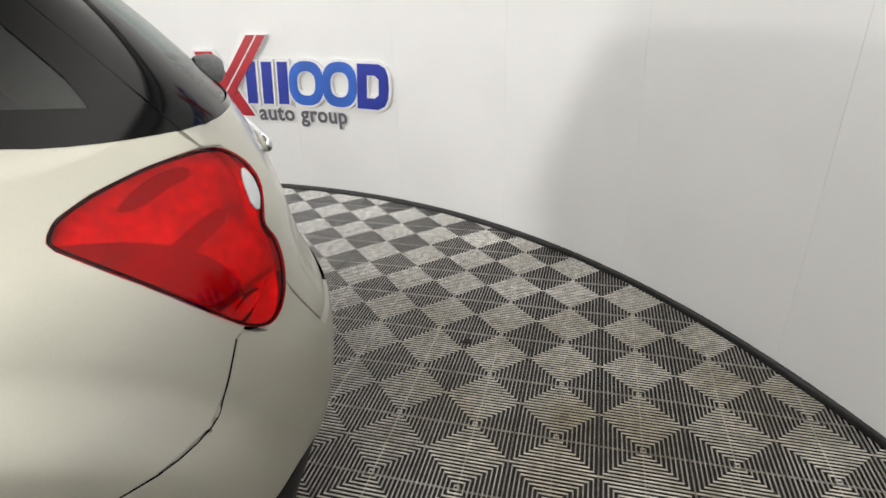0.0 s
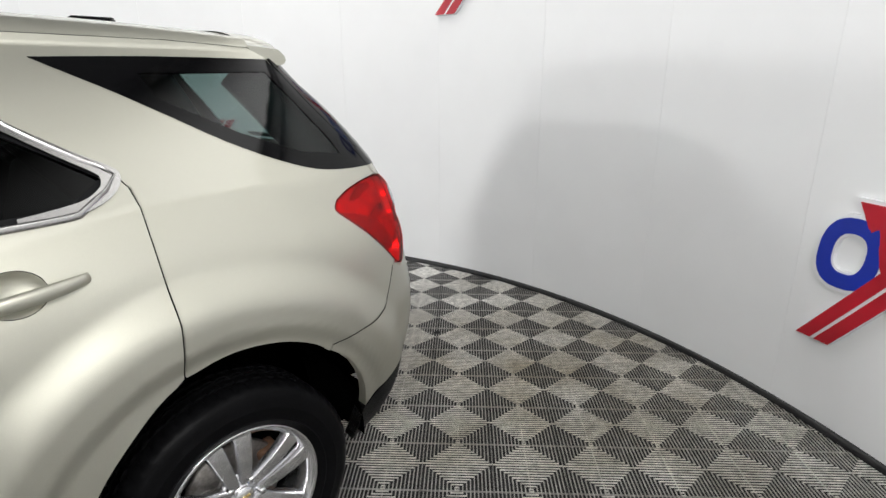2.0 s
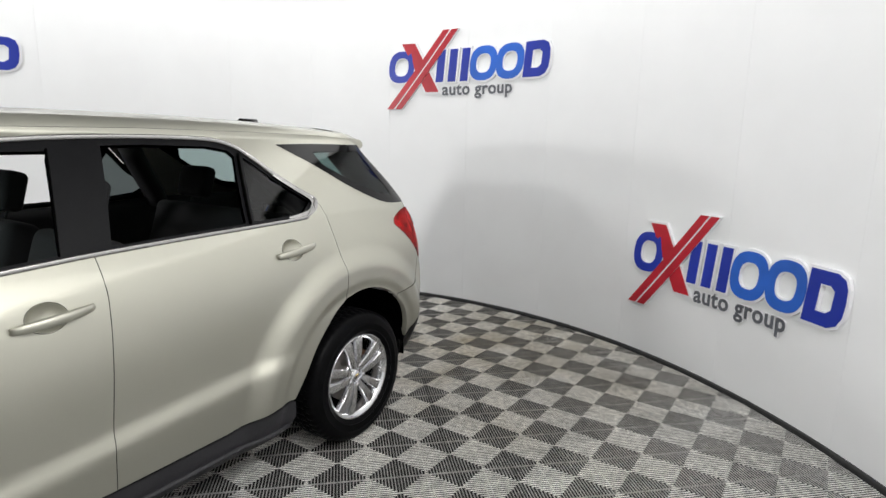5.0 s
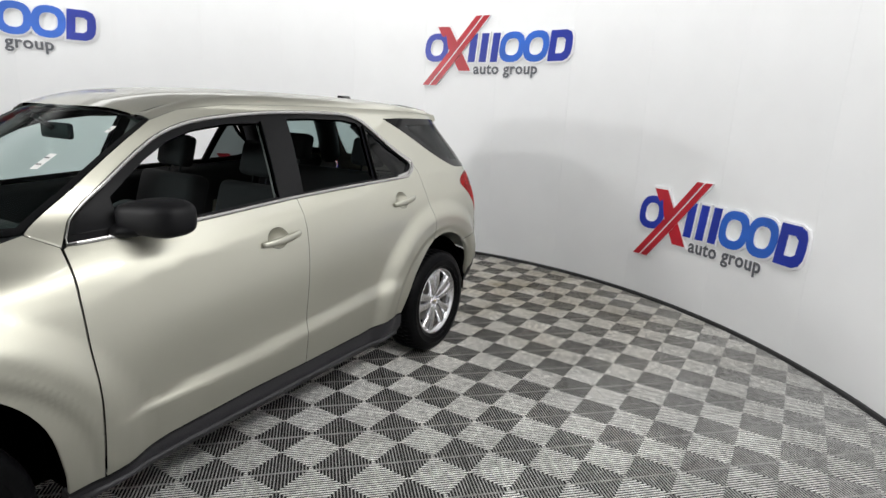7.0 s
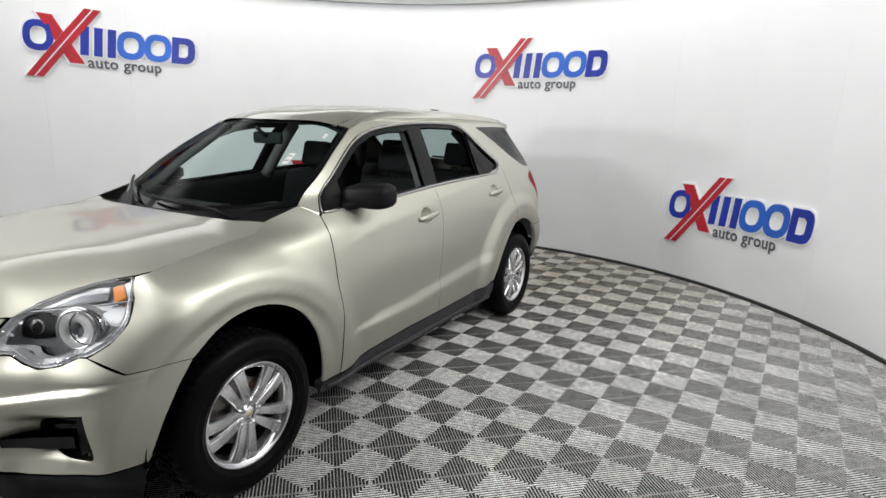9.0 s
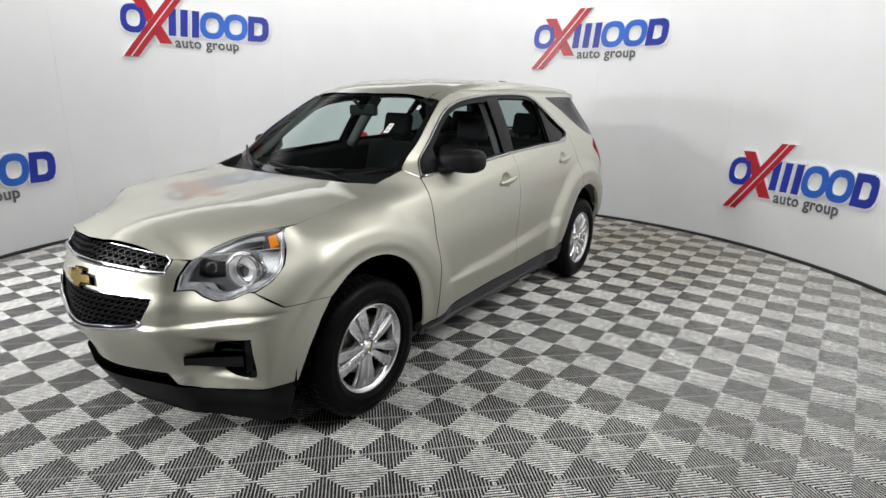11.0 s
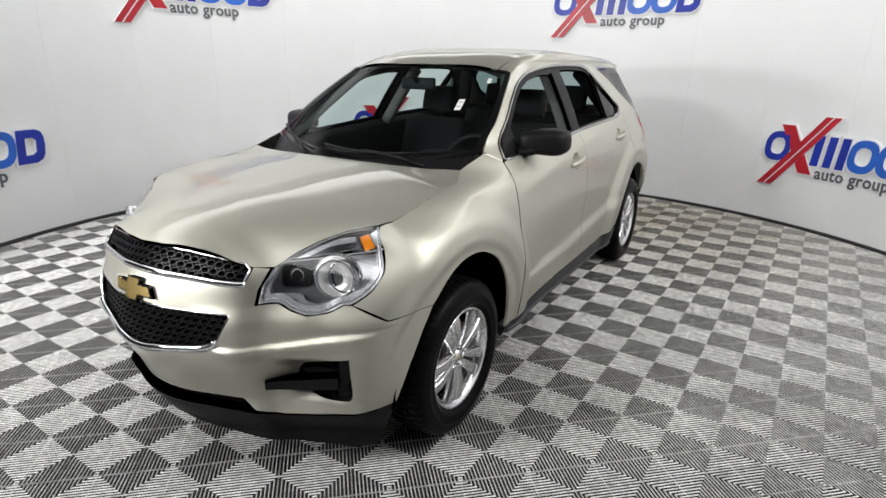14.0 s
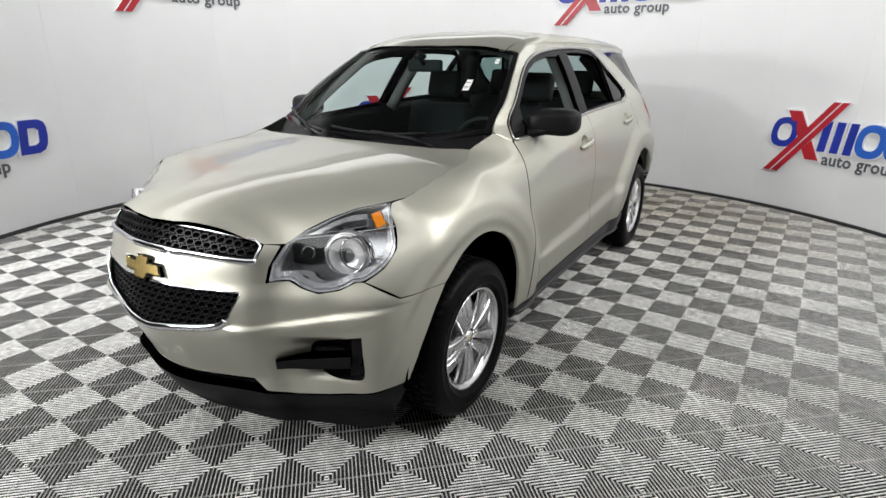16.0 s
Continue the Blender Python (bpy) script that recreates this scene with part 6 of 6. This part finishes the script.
def soft_block(bm, x0, x1, y0, y1, z0, z1, m=None):
    box(bm, x0, x1, y0, y1, z0, z1, min(x1 - x0, y1 - y0, z1 - z0) * 0.32, 4, m)


def seat(x, y, width, name="seat"):
    bm = bmesh.new()
    soft_block(bm, x - 0.26, x + 0.28, y - width / 2, y + width / 2, 0.55, 0.74)
    s = part(name, bm, CLOTH, car, "black cloth seat")
    bm = bmesh.new()
    soft_block(bm, -0.075, 0.075, -width / 2, width / 2, 0.0, 0.60, Matrix.Translation((x - 0.27, y, 0.66)) @ Matrix.Rotation(radians(-17), 4, "Y"))
    part("backrest", bm, CLOTH, s)
    for dy in ((0,) if width < 0.8 else (-0.34, 0.34)):
        bm = bmesh.new()
        soft_block(bm, -0.05, 0.05, -0.125, 0.125, 0.64, 0.83, Matrix.Translation((x - 0.27, y + dy, 0.66)) @ Matrix.Rotation(radians(-15), 4, "Y"))
        for k in (-0.05, 0.05):
            tube(bm, [(x - 0.42, y + dy + k, 1.20), (x - 0.46, y + dy + k, 1.32)], 0.006, seg=6)
        part("headrest", bm, CLOTH, s)
    return s


seat(0.10, 0.37, 0.52)
seat(0.10, -0.37, 0.52)
seat(-0.88, 0.0, 1.30, "rear_seat")
bm = bmesh.new()
soft_block(bm, 0.55, 1.04, -0.72, 0.72, 0.72, 1.10)
soft_block(bm, 0.62, 0.90, 0.20, 0.54, 1.02, 1.16)
soft_block(bm, 0.95, 1.20, -0.66, 0.66, 1.00, 1.12)
dash = part("dashboard", bm, INTERIOR, car, "black dashboard")
bm = bmesh.new()
mm = Matrix.Translation((0.46, 0.37, 1.045)) @ Matrix.Rotation(radians(66), 4, "Y")
ringpts = [tuple(mm @ Vector((0.185 * math.cos(2 * math.pi * i / 36), 0.185 * math.sin(2 * math.pi * i / 36), 0))) for i in range(36)]
tube(bm, ringpts, 0.015, closed=True, seg=8)
for a in (0, math.pi, math.pi / 2):
    tube(bm, [tuple(mm @ Vector((0.03 * math.sin(a), 0.03 * math.cos(a), 0.01))), tuple(mm @ Vector((0.18 * math.sin(a), 0.18 * math.cos(a), 0)))], 0.014, seg=6)
bmesh.ops.create_uvsphere(bm, u_segments=16, v_segments=8, radius=0.06, matrix=mm @ Matrix.Diagonal((1, 1, 0.4, 1)))
part("steering_wheel", bm, INTERIOR, dash)
bm = bmesh.new()
box(bm, 0.455, 0.485, -0.12, 0.12, 1.475, 1.545, 0.012)
tube(bm, [(0.485, 0, 1.52), (0.56, 0, 1.575)], 0.012, seg=8)
part("inner_mirror", bm, INTERIOR, car)


# ---- ribbed floor tiles ----
PITCH, TURN_TILES = 0.2925, 132.9
TILE0 = Vector((1.336, 1.495, 0))


def tile_data():
    """Concentric square ribs of one tile, painted paler one way as if lit, with dark slots between."""
    verts, faces = [], []
    rings = 10
    p = PITCH / (2 * rings - 1)
    for k in range(rings):
        mid = PITCH / 2 - k * p
        ro, ri = (mid - 0.0007 if k == 0 else mid + p * 0.155), max(0.001, mid - p * 0.155)
        hw = (ro - ri) / 2
        md = (ro + ri) / 2
        s = len(verts)
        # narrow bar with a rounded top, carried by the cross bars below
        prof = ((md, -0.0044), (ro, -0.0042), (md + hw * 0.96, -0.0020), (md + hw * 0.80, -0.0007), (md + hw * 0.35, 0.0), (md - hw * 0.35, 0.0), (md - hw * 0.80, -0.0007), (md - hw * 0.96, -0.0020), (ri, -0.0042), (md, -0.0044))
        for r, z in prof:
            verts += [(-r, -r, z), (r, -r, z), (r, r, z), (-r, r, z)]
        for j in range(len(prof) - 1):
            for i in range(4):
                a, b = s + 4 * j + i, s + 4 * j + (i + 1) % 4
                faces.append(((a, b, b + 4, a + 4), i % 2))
    # two cross bars that tie the ribs together
    for w, l, z in ((0.0007, PITCH / 2 - 0.002, -0.0105),):
        for i in range(2):
            s = len(verts)
            q = [(-l, -w), (l, -w), (l, w), (-l, w)]
            q = q if i == 0 else [(y, x) for x, y in reversed(q)]
            verts += [(x, y, z) for x, y in q] + [(x, y, -0.018) for x, y in q]
            faces += [((s, s + 1, s + 2, s + 3), 1)] + [((s + k, s + 4 + k, s + 4 + (k + 1) % 4, s + (k + 1) % 4), 1) for k in range(4)]
    return verts, faces


def build_floor():
    bm = bmesh.new()
    box(bm, -5.2, 8.2, -6.2, 6.2, -0.12, -0.0195)
    floor = tagged(part("floor", bm, SLAB, smooth=False), "grey interlocking ribbed plastic tiles over a dark slab", "floor", kind="structure")
    verts, faces = tile_data()
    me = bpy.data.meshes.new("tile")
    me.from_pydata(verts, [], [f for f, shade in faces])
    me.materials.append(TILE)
    me.materials.append(TILESHADE)
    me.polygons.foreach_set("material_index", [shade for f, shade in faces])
    me.update()
    turn = Matrix.Rotation(radians(TURN_TILES), 4, "Z")
    near, far = [], []
    for i in range(-40, 41):
        for j in range(-40, 41):
            c = TILE0 + turn.to_3x3() @ Vector((i * PITCH, j * PITCH, 0))
            r = math.hypot(c.x - CX, c.y - CY)
            if r > RAD + 0.2:
                continue
            d = abs(c.y - 1.7) + max(0, abs(c.x + 0.4) - 3.2)
            (near if d < 1.35 else far).append((c, d, turn))
    near.sort(key=lambda q: q[1])
    far += near[300:]
    for c, d, m in near[:300]:
        ob = new("tile", me)
        ob.parent = floor
        ob.matrix_basis = Matrix.Translation(c) @ m @ Matrix.Rotation(radians(180 * random.randrange(2)), 4, "Z") @ Matrix.Rotation(random.uniform(-0.002, 0.002), 4, "X")
    vs, fs = [], []
    base = np.array(verts)
    rot = np.array(turn.to_3x3())
    for c, d, m in far:
        s = len(vs)
        vs += [tuple(q) for q in (base @ rot.T + np.array(c))]
        fs += [tuple(s + k for k in f) for f, shade in faces]
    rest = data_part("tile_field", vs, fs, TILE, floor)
    rest.data.materials.append(TILESHADE)
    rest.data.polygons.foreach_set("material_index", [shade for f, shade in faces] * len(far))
    rest["kind"] = "stuff"


build_floor()

bm = bmesh.new()
bmesh.ops.create_icosphere(bm, subdivisions=2, radius=1.0)
for v in bm.verts:
    k = 1 + 0.25 * math.sin(5 * v.co.x + 3 * v.co.y)
    v.co = (-3.106 + 0.024 * v.co.x * k, -0.03 + 0.017 * v.co.y * k, 0.004 + 0.005 * v.co.z)
tagged(part("dirt_clump", bm, SLAB), "small dark clump of dirt lying on the floor tiles", "dirt")
